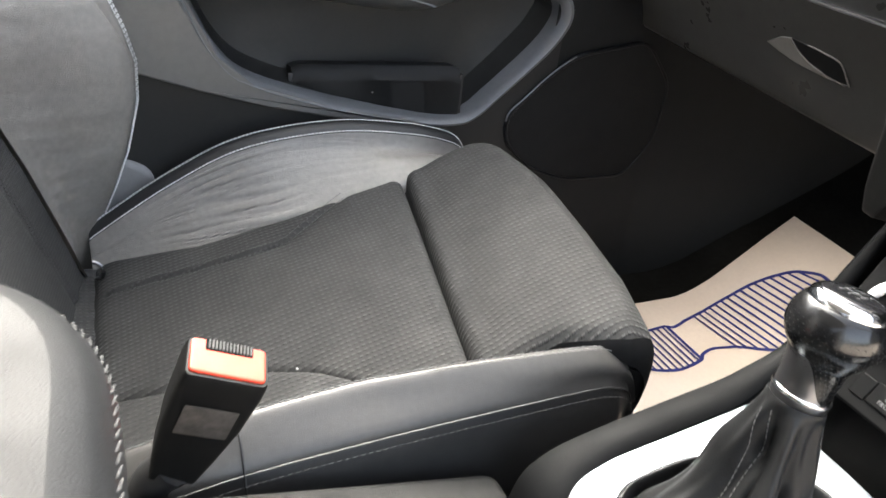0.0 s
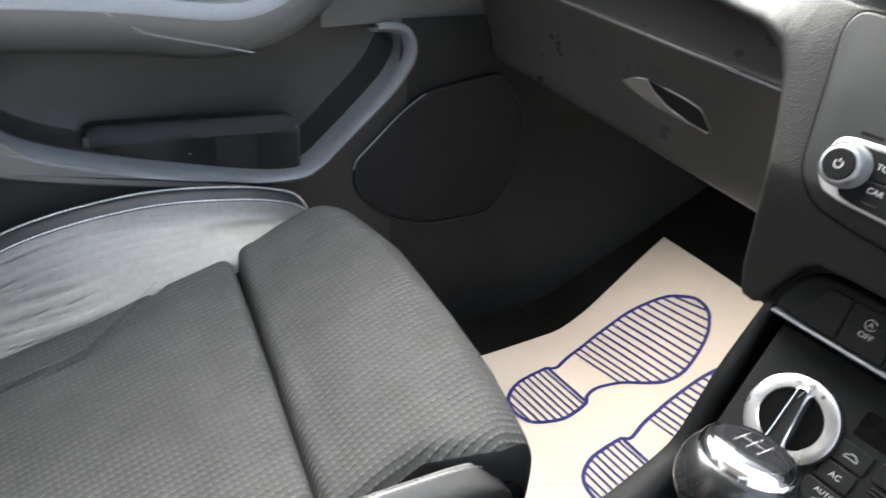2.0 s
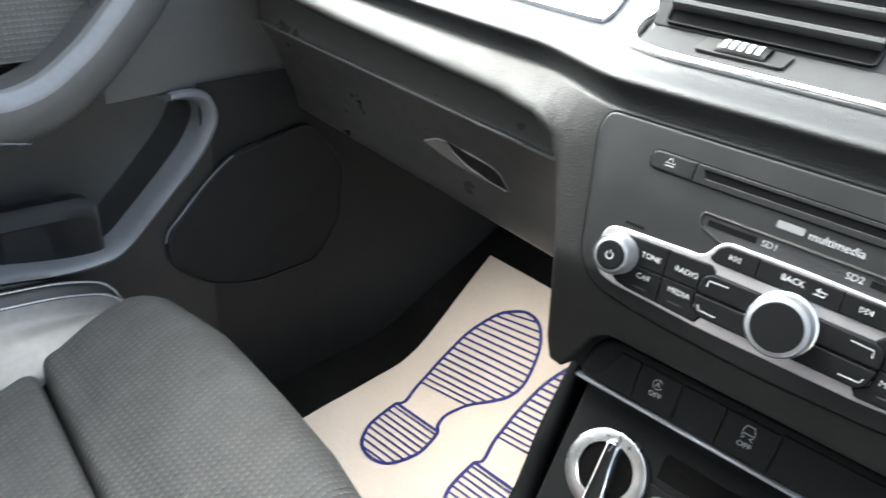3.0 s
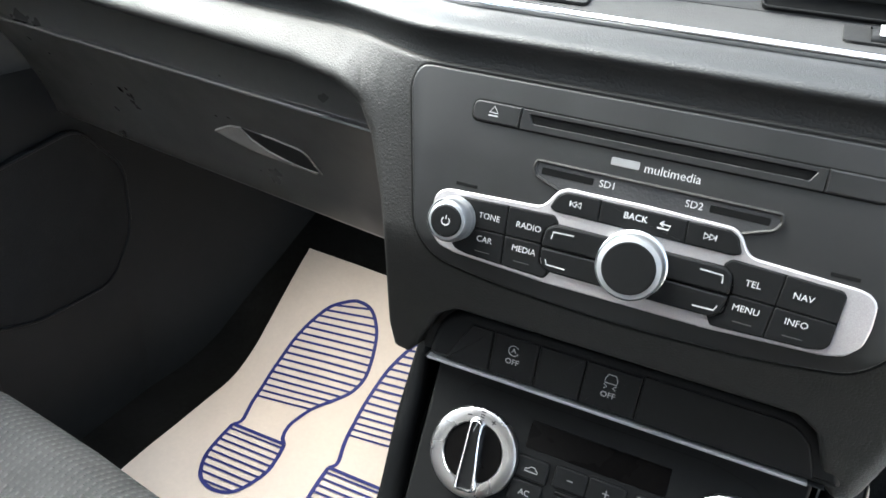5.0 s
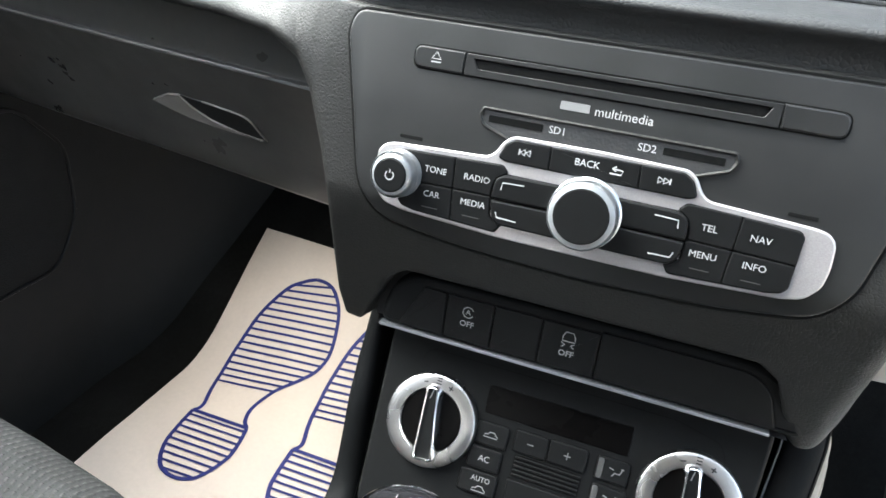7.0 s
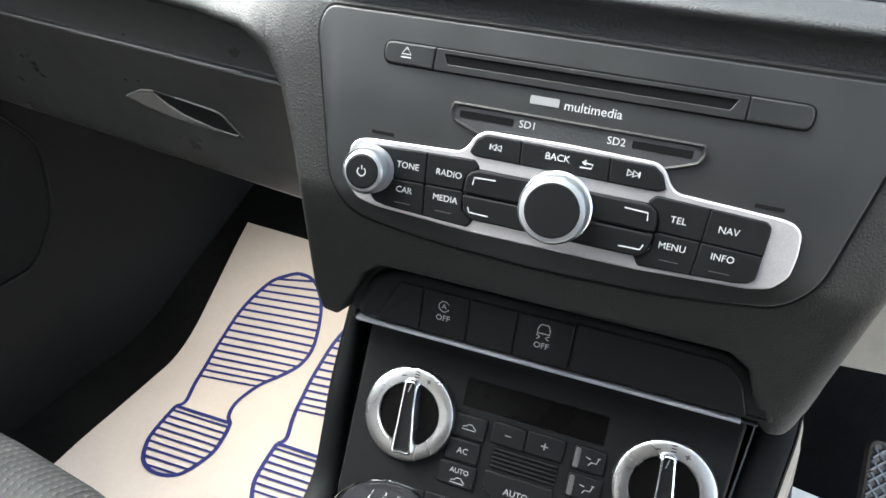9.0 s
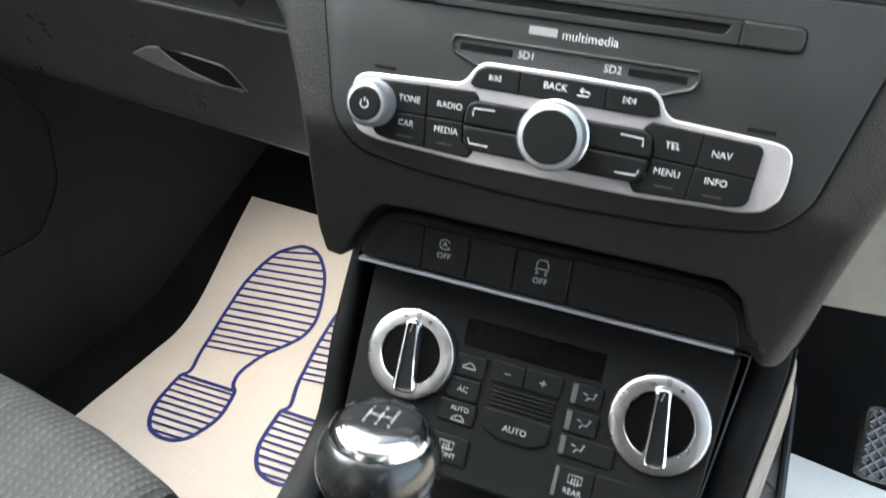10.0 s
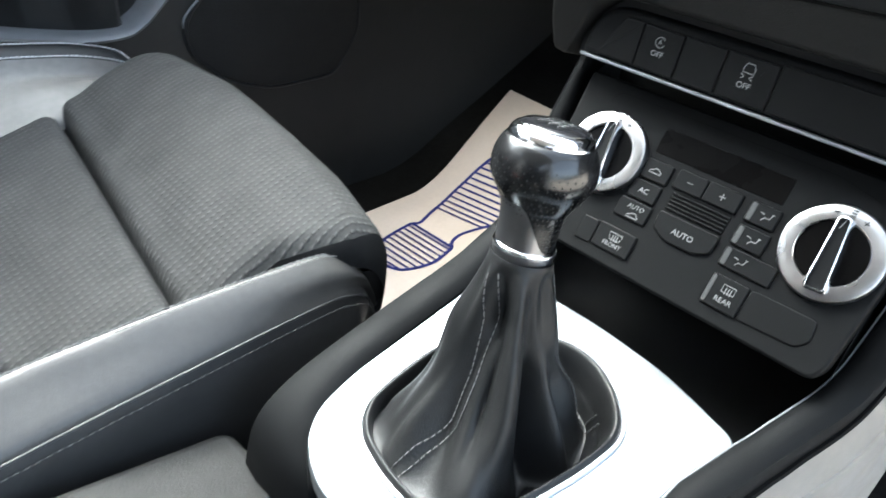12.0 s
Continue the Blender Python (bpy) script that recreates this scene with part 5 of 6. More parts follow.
# ---- gear lever ----
lever = thing("gear_lever", "gear lever with black leather boot and chrome-topped knob", "gear lever", at=(-0.02, -0.165, 0.27))
kc = Vector((-0.0345, -0.1385, 0.4135))  # middle of the knob
ax = Vector((-0.05, 0.20, 0.975)).normalized()  # along the lever
col = kc - ax * 0.0545  # top of the boot
sx = Vector((1, 0, 0))
sx = (sx - ax * sx.dot(ax)).normalized()
sy = ax.cross(sx)
KN = lambda u, v, w=0.0: kc + sx * u + sy * v + ax * w
ring_n = 40


def knob_loop(r, w, squash=1.0, push=0.0):
    return [KN(r * math.cos(2 * math.pi * k / ring_n), r * squash * math.sin(2 * math.pi * k / ring_n) + push, w) for k in range(ring_n)]


prof = [(0.0150, -0.052, 0.9), (0.0153, -0.042, 0.9), (0.0157, -0.032, 0.92), (0.0162, -0.0250, 0.94), (0.0172, -0.0202, 0.95), (0.0198, -0.0160, 0.97), (0.0232, -0.0112, 0.99), (0.0258, -0.0055, 1), (0.0265, 0.0003, 1), (0.0256, 0.0065, 1), (0.0232, 0.0118, 1), (0.0206, 0.0145, 1)]
bm = bmesh.new()
fine = smooth_line(prof, 40)
rings(bm, [knob_loop(p.x, p.y, p.z) for p in fine], cap0=True, cap1=True)
knob = part("knob", bm, CARBON, lever, "black perforated leather gear knob")
# perforations round the grip
bm = bmesh.new()
for row in range(19):
    w = -0.0480 + 0.0029 * row
    for k in range(40):
        a = 2 * math.pi * (k + 0.5 * (row % 2)) / 40
        r = interp(w, [p[1] for p in prof], [p[0] for p in prof]) + 0.0001
        sq = interp(w, [p[1] for p in prof], [p[2] for p in prof])
        c = KN(r * math.cos(a), r * sq * math.sin(a), w)
        n = (c - KN(0, 0, w)).normalized()
        t = n.cross(ax).normalized()
        s = t.cross(n)
        vs = [bm.verts.new(c + n * 0.00012 + t * 0.00045 * math.cos(q * math.pi / 3) + s * 0.00045 * math.sin(q * math.pi / 3)) for q in range(6)]
        bm.faces.new(vs)
tagged(part("perforation", bm, PANEL, knob, smooth=False), kind="stuff")
cap_prof = [(0.0212, 0.0125), (0.0216, 0.0136), (0.0212, 0.0152), (0.0202, 0.0172), (0.0188, 0.0187), (0.0168, 0.0193)]
bm = bmesh.new()
rings(bm, [knob_loop(r, w) for r, w in cap_prof], cap0=True, cap1=True)
cap = part("knob_cap", bm, CHROME, lever, "polished chrome knob cap")
bm = bmesh.new()
rings(bm, [knob_loop(r, w) for r, w in ((0.0168, 0.0188), (0.0168, 0.0197), (0.0155, 0.0206), (0.0100, 0.0212), (0.0030, 0.0214))], cap1=True)
part("shift_disc", bm, GLOSS, cap, "gloss black shift pattern disc")
bm = bmesh.new()
for u in (-0.0055, 0.0, 0.0055):
    stroke(bm, [(u, -0.0034), (u, 0.0034)], 0.0004, KN, 0.0217)
stroke(bm, [(-0.0055, 0), (0.0055, 0)], 0.0004, KN, 0.02175)
part("shift_pattern", bm, PRINT_DIM, cap, "white shift pattern lines", smooth=False)
for s, u, v in (("1", -0.0055, 0.0056), ("2", -0.0055, -0.0056), ("3", 0.0, 0.0058), ("4", 0.0, -0.0058), ("5", 0.0055, 0.0056), ("6", 0.0055, -0.0056)):
    part("shift_number", text(s, 0.0030, KN, u, v, 0.0217), PRINT_DIM, cap)
# satin neck with a sloping front cut
neck = [(0.0148, -0.0520), (0.0160, -0.0505), (0.0161, -0.0455), (0.0166, -0.0445), (0.0166, -0.0433), (0.0162, -0.0421), (0.0161, -0.0400), (0.0162, -0.0350), (0.0164, -0.0300), (0.0168, -0.0250), (0.0176, -0.0200), (0.0190, -0.0160)]
bm = bmesh.new()
loops = []
for r, w in neck:
    row = []
    for k in range(ring_n):
        a = 2 * math.pi * k / ring_n
        off = abs(math.degrees(a) - 188)
        up = 1 - min(1.0, max(0.0, (off - 84) / 72))
        up = up * up * (3 - 2 * up)
        ww = w if w < -0.0415 else -0.0415 + (w + 0.0415) * (0.04 + 0.96 * up)
        rr = r if w < -0.0415 else interp(ww, [p[1] for p in prof], [p[0] for p in prof]) + 0.0006
        row.append(KN(rr * math.cos(a), rr * 0.93 * math.sin(a), ww))
    loops.append(row)
rings(bm, loops, cap0=True)
part("neck", bm, DARK_CHROME, lever, "satin silver neck of the gear knob")
bm = bmesh.new()
rings(bm, [knob_loop(r, w, 0.93) for r, w in ((0.0160, -0.0440), (0.0168, -0.0434), (0.0171, -0.0425), (0.0169, -0.0416), (0.0160, -0.0409))])
part("neck_ring", bm, CHROME, lever, "bright ring round the neck")
# leather boot
base = grown(ringo, -0.0026)
base = [Vector(p) for p in base]
cen = Vector((sum(p.x for p in base) / len(base), sum(p.y for p in base) / len(base)))
nb_ = 160
ang = sorted((math.atan2(p.y - cen.y, p.x - cen.x), (p - cen).length) for p in base)
A = [a - 2 * math.pi for a, _ in ang] + [a for a, _ in ang] + [a + 2 * math.pi for a, _ in ang]
Rr = [r for _, r in ang] * 3
foot = Vector((-0.0200, -0.1640, 0.270))


def hollow(k):
    """1 where the leather sags between the ring and the lever, 0 along the rear seam."""
    d = (k - 0.73 + 0.5) % 1.0 - 0.5
    return min(1.0, max(0.0, (abs(d) - 0.10) / 0.10))


def boot_point(k, t):
    """k: round the boot, 0 to 1; t: up it, 0 to 1."""
    a = 2 * math.pi * k
    rb = interp(a if a < math.pi else a - 2 * math.pi, A, Rr)
    if t < 0.18:  # padded roll just inside the ring
        q = t / 0.18
        r = rb * (1 - (0.09 + 0.05 * hollow(k)) * q)
        p = plate_at(cen.x + r * math.cos(a), cen.y + r * math.sin(a), 0.0005 + 0.0048 * math.sin(math.pi * min(1, q * 1.05)) ** 0.8 - (0.003 + 0.012 * hollow(k)) * q ** 3)
    else:
        q = (t - 0.18) / 0.82
        rq = rb * (0.91 - 0.05 * hollow(k))
        q0 = plate_at(cen.x + rq * math.cos(a), cen.y + rq * math.sin(a), -0.0025 - 0.012 * hollow(k))
        q1 = col + sx * 0.0172 * math.cos(a) + sy * 0.0160 * math.sin(a) + ax * 0.0060
        e = 0.35 * q + 0.65 * q ** 0.9 + 0.10 * math.sin(math.pi * q)
        h = 0.25 * q + 0.75 * q ** 1.25 - 0.02 * math.sin(math.pi * q)
        p = Vector((q0.x + (q1.x - q0.x) * e, q0.y + (q1.y - q0.y) * e, q0.z + (q1.z - q0.z) * h))
        out = Vector((math.cos(a), math.sin(a), 0.3))
        env = math.sin(math.pi * min(1, q * 1.02)) ** 0.7
        low = max(0.0, 1 - q * 1.5)

        def bump_at(k0, width):
            d = (k - k0 + 0.5) % 1.0 - 0.5
            return math.exp(-(d / width) ** 2)

        f = 0.0075 * bump_at(0.845 + 0.03 * q, 0.035) - 0.0060 * bump_at(0.765, 0.035) + 0.0035 * bump_at(0.70, 0.03)
        f += -0.0150 * bump_at(0.955 + 0.02 * q, 0.05) * (0.4 + low) + 0.0065 * bump_at(0.02, 0.03) * low * 1.4 - 0.0040 * bump_at(0.10, 0.05)
        f += -0.0150 * bump_at(0.535, 0.045) * math.exp(-((q - 0.22) / 0.16) ** 2) + 0.0080 * bump_at(0.60, 0.035) * math.exp(-((q - 0.12) / 0.14) ** 2)
        f += 0.0040 * bump_at(0.46, 0.04) - 0.0060 * bump_at(0.38, 0.05) * low + 0.0022 * math.sin(9 * a + 4 * q)
        f += 0.0050 * bump_at(0.90, 0.06) * math.exp(-((q - 0.10) / 0.10) ** 2) - 0.0040 * bump_at(0.80, 0.06) * math.exp(-((q - 0.80) / 0.10) ** 2)
        f += 0.0026 * noise.noise(Vector((math.cos(a) * 2.5, math.sin(a) * 2.5, q * 3.5)))
        f -= 0.0030 * bump_at(0.665 + 0.05 * q, 0.012) * low + 0.0028 * bump_at(0.80 + 0.04 * q, 0.011) * env - 0.0022 * bump_at(0.62, 0.014) * env
        p += out * env * f * 1.45
        p.z -= 0.016 * hollow(k) * math.exp(-((q - 0.12) / 0.13) ** 2) * min(1, q / 0.06)
    return p


part("boot_skirt", plate(grown(ringo, -0.002), -0.036, -0.034, plate_at, 0.0003), BOOT, lever, "leather skirt of the boot")
bm = bmesh.new()
rings(bm, [[boot_point(k / nb_, t / 90) for k in range(nb_)] for t in range(91)] + [[col + sx * r * math.cos(2 * math.pi * k / nb_) + sy * r * 0.93 * math.sin(2 * math.pi * k / nb_) + ax * h for k in range(nb_)] for r, h in ((0.0168, 0.0070), (0.0160, 0.0066), (0.0150, 0.0040))])
part("boot", bm, BOOT, lever, "soft black leather gear boot with folds")
def boot_seam(k0, k1, off):
    pts = []
    for j in range(90):
        t = 0.17 + 0.80 * j / 89
        k = interp(t, k0, k1) + off * interp(t, [0.1, 0.6, 1.0], [0.0065, 0.014, 0.0235])
        p = boot_point(k % 1.0, t)
        e = boot_point((k + 0.004) % 1.0, t) - boot_point((k - 0.004) % 1.0, t)
        f = boot_point(k % 1.0, min(1, t + 0.01)) - p
        n = e.cross(f)
        n = n.normalized() if n.length > 1e-9 else Vector((0, 0, 1))
        pts.append(p + n * 0.0006)
    return pts
seam_t = [0.16, 0.21, 0.315, 0.44, 0.615, 0.815, 0.98]
for off in (-1, 1):
    part("boot_stitching", stitches(boot_seam(seam_t, [0.716, 0.718, 0.729, 0.760, 0.764, 0.754, 0.718], off), 0.0028, 0.0014, 0.00034), THREAD_MID, lever, "pale double stitching up the boot")
    part("boot_stitching", stitches(boot_seam([0, 1], [0.13, 0.16], off), 0.0026, 0.0012, 0.00042), THREAD_DIM, lever, "grey stitching at the front of the boot")

# ---- radio ----
radio = thing("multimedia_unit", "matt black car radio panel with silver-framed buttons", "car radio", at=(0, -0.012, 0.565))
mm = lambda pts: [(u / 1000, v / 1000) for u, v in pts]
panel = fillet(mm([(-122, 27.8), (122, 27.8), (126, 18), (110, -54), (98, -66.0), (60, -71.5), (0, -73.6), (-60, -71.5), (-97, -66.6), (-111, -54), (-126, 18)][::-1]), [0.012, 0.012, 0.012, 0.02, 0.02, 0.02, 0.012, 0.012, 0.012, 0.012, 0.012], 6)
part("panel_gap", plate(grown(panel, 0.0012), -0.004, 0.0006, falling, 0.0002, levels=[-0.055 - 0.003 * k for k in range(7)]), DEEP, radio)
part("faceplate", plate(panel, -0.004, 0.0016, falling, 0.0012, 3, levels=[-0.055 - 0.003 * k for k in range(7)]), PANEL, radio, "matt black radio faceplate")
F0 = 0.0016


def key(name, outline, h, label="", words=None, size=0.0052, marks=(), material=BUTTON, face=PF, f0=F0, parent=None, gap=0.0005, bev=0.0008, ink=None, text_at=None, bold=0.00005):
    """A button in a dark gap, with its printed word or lines."""
    part("button_gap", plate(grown(outline, gap), 0.0, f0 + 0.0003, face, 0.0001), DEEP, parent)
    ob = part(name, plate(outline, 0.0, f0 + h, face, bev), material, parent, label)
    c = text_at or (sum(p[0] for p in outline) / len(outline), sum(p[1] for p in outline) / len(outline))
    if words:
        part("lettering", text(words, size, face, *c, f0 + h + 0.00015, bold), ink or PRINT, ob)
    if marks:
        bm = bmesh.new()
        for line in marks:
            closed = len(line) > 2 and line[0] == line[-1]
            stroke(bm, line[:-1] if closed else line, 0.0006, face, f0 + h + 0.00015, closed)
        part("symbol", bm, ink or PRINT, ob, smooth=False)
    return ob


# disc slot between two flush keys
cd = fillet(mm([(-90.8, 5.9), (90.8, 5.9), (90.8, 15.9), (-90.8, 15.9)]), 0.004, 5)
part("slot_gap", plate(grown(cd, 0.0005), 0.0, F0 + 0.0002, PF, 0.0001), DEEP, radio)
key("eject_key", fillet(mm([(-90.6, 6.1), (-66.6, 6.1), (-66.2, 15.8), (-90.6, 15.8)]), [0.004, 0.0005, 0.0005, 0.004], 4), 0.0012, "eject key", parent=radio, gap=0.0003, material=PANEL,
    marks=[mm([(-82.0, 10.9), (-77.6, 10.9), (-79.8, 13.9), (-82.0, 10.9)]), mm([(-82.2, 9.5), (-77.4, 9.5)])])
key("blank_key", fillet(mm([(66.6, 6.1), (90.6, 6.1), (90.6, 15.8), (66.2, 15.8)]), [0.0005, 0.004, 0.004, 0.0005], 4), 0.0012, "blank key", parent=radio, gap=0.0003, material=PANEL)
so = rrect(-0.0660, 0.0061, 0.0660, 0.0155, 0.0008, 4)
si = fillet(mm([(-60.0, 9.3), (60.0, 9.3), (62.4, 13.6), (-62.4, 13.6)]), 0.0006, 4)
part("disc_slot_bezel", frame_ring(so, si, 0.0, F0 + 0.0012, PF, 0.0002), PANEL, radio, "bevelled disc slot bezel")
part("disc_slot", plate(si, 0.0, F0 + 0.0003, PF, 0.0001), DEEP, radio, "dark disc slot")
# memory card recess
sd = fillet(mm([(-54.6, -5.8), (-56.0, -10.2), (-53.6, -14.6), (-40.4, -19.4), (40.4, -19.4), (53.6, -14.6), (56.0, -10.2), (54.6, -5.8)]), 0.0015, 4)
part("card_recess_edge", frame_ring(sd, grown(sd, -0.0016), 0.0, F0 + 0.0013, PF, 0.0007), DASH, radio, "bevelled edge of the card recess")
part("card_recess", plate(grown(sd, -0.0012), 0.0, F0 + 0.00015, PF, 0.0001), DARK, radio, "sunken card slot area")
for u0, u1 in ((-51.0, -26.2), (25.6, 50.4)):
    s = fillet(mm([(u0, -12.4), (u1, -12.4), (u1, -9.2), (u0, -9.2)]), 0.0003, 2)
    part("card_slot", plate(s, 0.0, F0 + 0.0004, PF, 0.0001), DEEP, radio, "dark memory card slot")
part("lettering", text("SD1", 0.0046, PF, -0.0196, -0.0108, F0 + 0.0005, 0.00002), PRINT, radio)
part("lettering", text("SD2", 0.0046, PF, 0.0190, -0.0110, F0 + 0.0005, 0.00002), PRINT, radio)
part("brand_bar", plate(rrect(-0.0206, -0.0013, -0.0078, 0.0023, 0.0006), 0.0, F0 + 0.0003, PF, 0.0001), PRINT_DIM, radio, "white bar where a brand stands")
part("lettering", text("multimedia", 0.0056, PF, 0.0068, 0.0001, F0 + 0.0002, 0.00002), PRINT, radio)
for u in (-86.6, 83.8):
    part("removal_slit", plate(fillet(mm([(u - 5.6, -26.8), (u + 5.6, -26.8), (u + 5.6, -25.2), (u - 5.6, -25.2)]), 0.0004, 2), 0.0, F0 + 0.0003, PF, 0.0001), DEEP, radio, "dark removal slit")
# silver frame: outer outline on top of it the black key islands
half = [(0, -63.0), (-37.5, -63.0), (-85.5, -60.6), (-95, -58.6), (-101, -52.4), (-102.2, -43.8), (-101.5, -34.1), (-98.2, -30.6), (-93, -29.4), (-48, -27.2), (-44.8, -24.6), (-41.6, -18.9), (-37.6, -16.2), (0, -15.6)]
drawn_in = lambda u: u if u < 60 else 60 + (u - 60) * 0.92
silver = mm(half + [(drawn_in(-u), v) for u, v in half[::-1][1:-1]])
silver = fillet(silver[::-1], 0.0025, 3)
bezel = part("button_frame", plate(silver, -0.004, F0 + 0.0020, PF, 0.0009, 3), BEZEL, radio, "brushed silver button frame")
B0 = F0 + 0.0020
left_i = [(-88.8, -33.6), (-86.6, -31.5), (-40.0, -29.6), (-36.9, -33.0), (-41.6, -36.0), (-43.0, -40.6), (-42.0, -53.6), (-36.0, -56.8), (-38.6, -60.9), (-79.4, -59.3), (-85.6, -58.1), (-88.0, -55.6)]
for s in (1, -1):
    isl = mm([(drawn_in(s * u), v) for u, v in left_i])
    part("key_island", plate(fillet(isl, 0.0012, 3), 0.0, B0 + 0.0003, PF, 0.0001), DEEP, radio)
    ka = [(-88.4, -33.7), (-86.4, -31.8), (-62.6, -30.7), (-61.8, -44.9), (-88.3, -45.6)]
    kb = [(-62.2, -30.7), (-40.1, -29.9), (-37.4, -33.0), (-41.9, -36.2), (-43.4, -40.6), (-43.2, -44.5), (-61.4, -44.9)]
    kcc = [(-88.3, -46.0), (-61.8, -45.3), (-60.6, -59.8), (-79.4, -59.0), (-85.4, -57.8), (-87.7, -55.4)]
    kd = [(-61.4, -45.3), (-43.1, -44.9), (-42.4, -53.8), (-36.6, -57.0), (-38.8, -60.5), (-60.2, -59.8)]
    names = ("TONE", "RADIO", "CAR", "MEDIA") if s > 0 else ("NAV", "TEL", "INFO", "MENU")
    pos = [(-70.9, -38.4), (-50.8, -38.2), (-71.2, -49.9), (-50.8, -49.8)]
    for ol, nm, (cu_, cv_) in zip((ka, kb, kcc, kd), names, pos):
        o = mm([(drawn_in(s * u), v) for u, v in ol])
        o = o if s < 0 else o[::-1]
        arc = [mm([(s * cu_ - 4, cv_ - 6.2), (s * cu_ + 4, cv_ - 6.2)])] if nm in ("CAR", "MEDIA", "INFO", "MENU") else []
        ob = key("button", fillet(o, 0.0012, 3), 0.0012, "black key marked " + nm, nm, 0.0041, parent=radio, f0=B0, gap=0.0, bev=0.0005, text_at=(s * cu_ / 1000, cv_ / 1000), bold=0.0)
        if arc:
            bm = bmesh.new()
            stroke(bm, arc[0], 0.0004, PF, B0 + 0.00135)
            part("tactile_bar", bm, SOFT, ob, smooth=False)
# top row of three keys
part("key_island", plate(fillet(mm([(-43.2, -26.6), (-40.6, -20.4), (-36.6, -17.7), (36.6, -17.7), (40.6, -20.4), (43.2, -26.6), (40.0, -28.2), (-40.0, -28.2)][::-1]), 0.0012, 3), 0.0, B0 + 0.0003, PF, 0.0001), DEEP, radio)
tri = lambda u, s: mm([(u, -23.8), (u, -21.2), (u + s * 2.3, -22.5), (u, -23.8)])
key("button", fillet(mm([(-42.8, -26.5), (-40.2, -20.6), (-36.5, -18.0), (-20.4, -17.9), (-19.8, -27.9), (-40.0, -27.9)][::-1]), 0.001, 3), 0.0012, "previous track key", parent=radio, f0=B0, gap=0.0, bev=0.0005, marks=[tri(-28.8, -1), tri(-31.2, -1), mm([(-33.8, -23.8), (-33.8, -21.2)])])
back = key("button", fillet(mm([(-20.0, -17.9), (18.2, -17.9), (19.0, -27.9), (-19.4, -27.9)][::-1]), 0.0006, 3), 0.0012, "back key", "BACK", 0.0042, parent=radio, f0=B0, gap=0.0, bev=0.0005, text_at=(-0.0037, -0.0219), bold=0.00003, marks=[mm([(6.4, -23.9), (11.2, -23.9), (11.8, -22.1), (7.6, -21.7)]), mm([(8.8, -20.6), (7.2, -21.7), (8.8, -22.8)])])
key("button", fillet(mm([(42.8, -26.5), (40.2, -20.6), (36.5, -18.0), (18.6, -17.9), (19.4, -27.9), (40.0, -27.9)]), 0.001, 3), 0.0012, "next track key", parent=radio, f0=B0, gap=0.0, bev=0.0005, marks=[tri(26.4, 1), tri(28.8, 1), mm([(31.4, -23.8), (31.4, -21.2)])])
# four soft keys round the dial
part("key_island", plate(fillet(mm([(-42.6, -36.4), (-38.8, -33.4), (38.8, -33.4), (42.6, -36.4), (43.2, -46), (41.4, -54.0), (38.0, -57.0), (-38.0, -57.0), (-41.4, -54.0), (-43.2, -46)][::-1]), 0.002, 3), 0.0, B0 + 0.0004, PF, 0.0002), DEEP, radio)
for s in (1, -1):
    up = [(-42.2, -36.5), (-38.6, -33.7), (-8, -33.3), (-8, -44.8), (-42.8, -45.2)]
    dn = [(-42.8, -45.7), (-8, -45.3), (-8, -56.8), (-37.8, -56.7), (-41.0, -53.9)]
    for ol, br in ((up, [(-38.6, -40.6), (-38.2, -37.2), (-28.4, -36.8)]), (dn, [(-39.2, -50.8), (-38.2, -53.2), (-29.2, -53.4)])):
        o = mm([(s * u, v) for u, v in ol])
        o = o[::-1] if s > 0 else o
        key("soft_key", fillet(o, 0.002, 4), 0.0028, "black soft key with a corner mark", parent=radio, f0=B0, gap=0.0, bev=0.0010, marks=[mm([(s * u, v) for u, v in br])])


def knob_at(u0, v0):
    return lambda u, v, w: PF(u0 + u, v0 + v, w)


def knurl(r, w0, w1, at, n=120, depth=0.00035):
    bm = bmesh.new()
    loop = lambda w, d: [at((r + (d if k % 2 else 0)) * math.cos(2 * math.pi * k / n), (r + (d if k % 2 else 0)) * math.sin(2 * math.pi * k / n), w) for k in range(n)]
    rings(bm, [loop(w0, 0), loop(w0 + 0.0004, depth), loop(w1 - 0.0004, depth), loop(w1, 0)])
    return bm


va = knob_at(-0.0885, -0.0432)
vol = part("volume_knob", lathe([(0.0112, 0.0), (0.0112, F0 + 0.0050), (0.0106, F0 + 0.0062), (0.0100, F0 + 0.0125), (0.0092, F0 + 0.0140), (0.0078, F0 + 0.0144)], va), SILVER, radio, "silver knurled volume knob")
part("knurling", knurl(0.0106, F0 + 0.0062, F0 + 0.0122, va, 90), SILVER, vol)
part("knob_face", lathe([(0.0080, F0 + 0.0140), (0.0080, F0 + 0.0146), (0.0072, F0 + 0.0150)], va), BUTTON, vol, "black knob face")
bm = bmesh.new()
stroke(bm, [(0.0020 * math.sin(a), 0.0020 * math.cos(a)) for a in [0.6 + 0.26 * k for k in range(20)]], 0.0006, va, F0 + 0.0152)
stroke(bm, [(0, 0.0010), (0, 0.0028)], 0.0005, va, F0 + 0.0152)
part("power_symbol", bm, PRINT, vol, smooth=False)
bm = bmesh.new()
stroke(bm, mm([(-93.4, -33.0), (-86.8, -33.6), (-86.8, -31.6)]), 0.0004, PF, B0 + 0.0002, True)
part("volume_mark", bm, DEEP, radio, smooth=False)
da = knob_at(-0.0002, -0.0430)
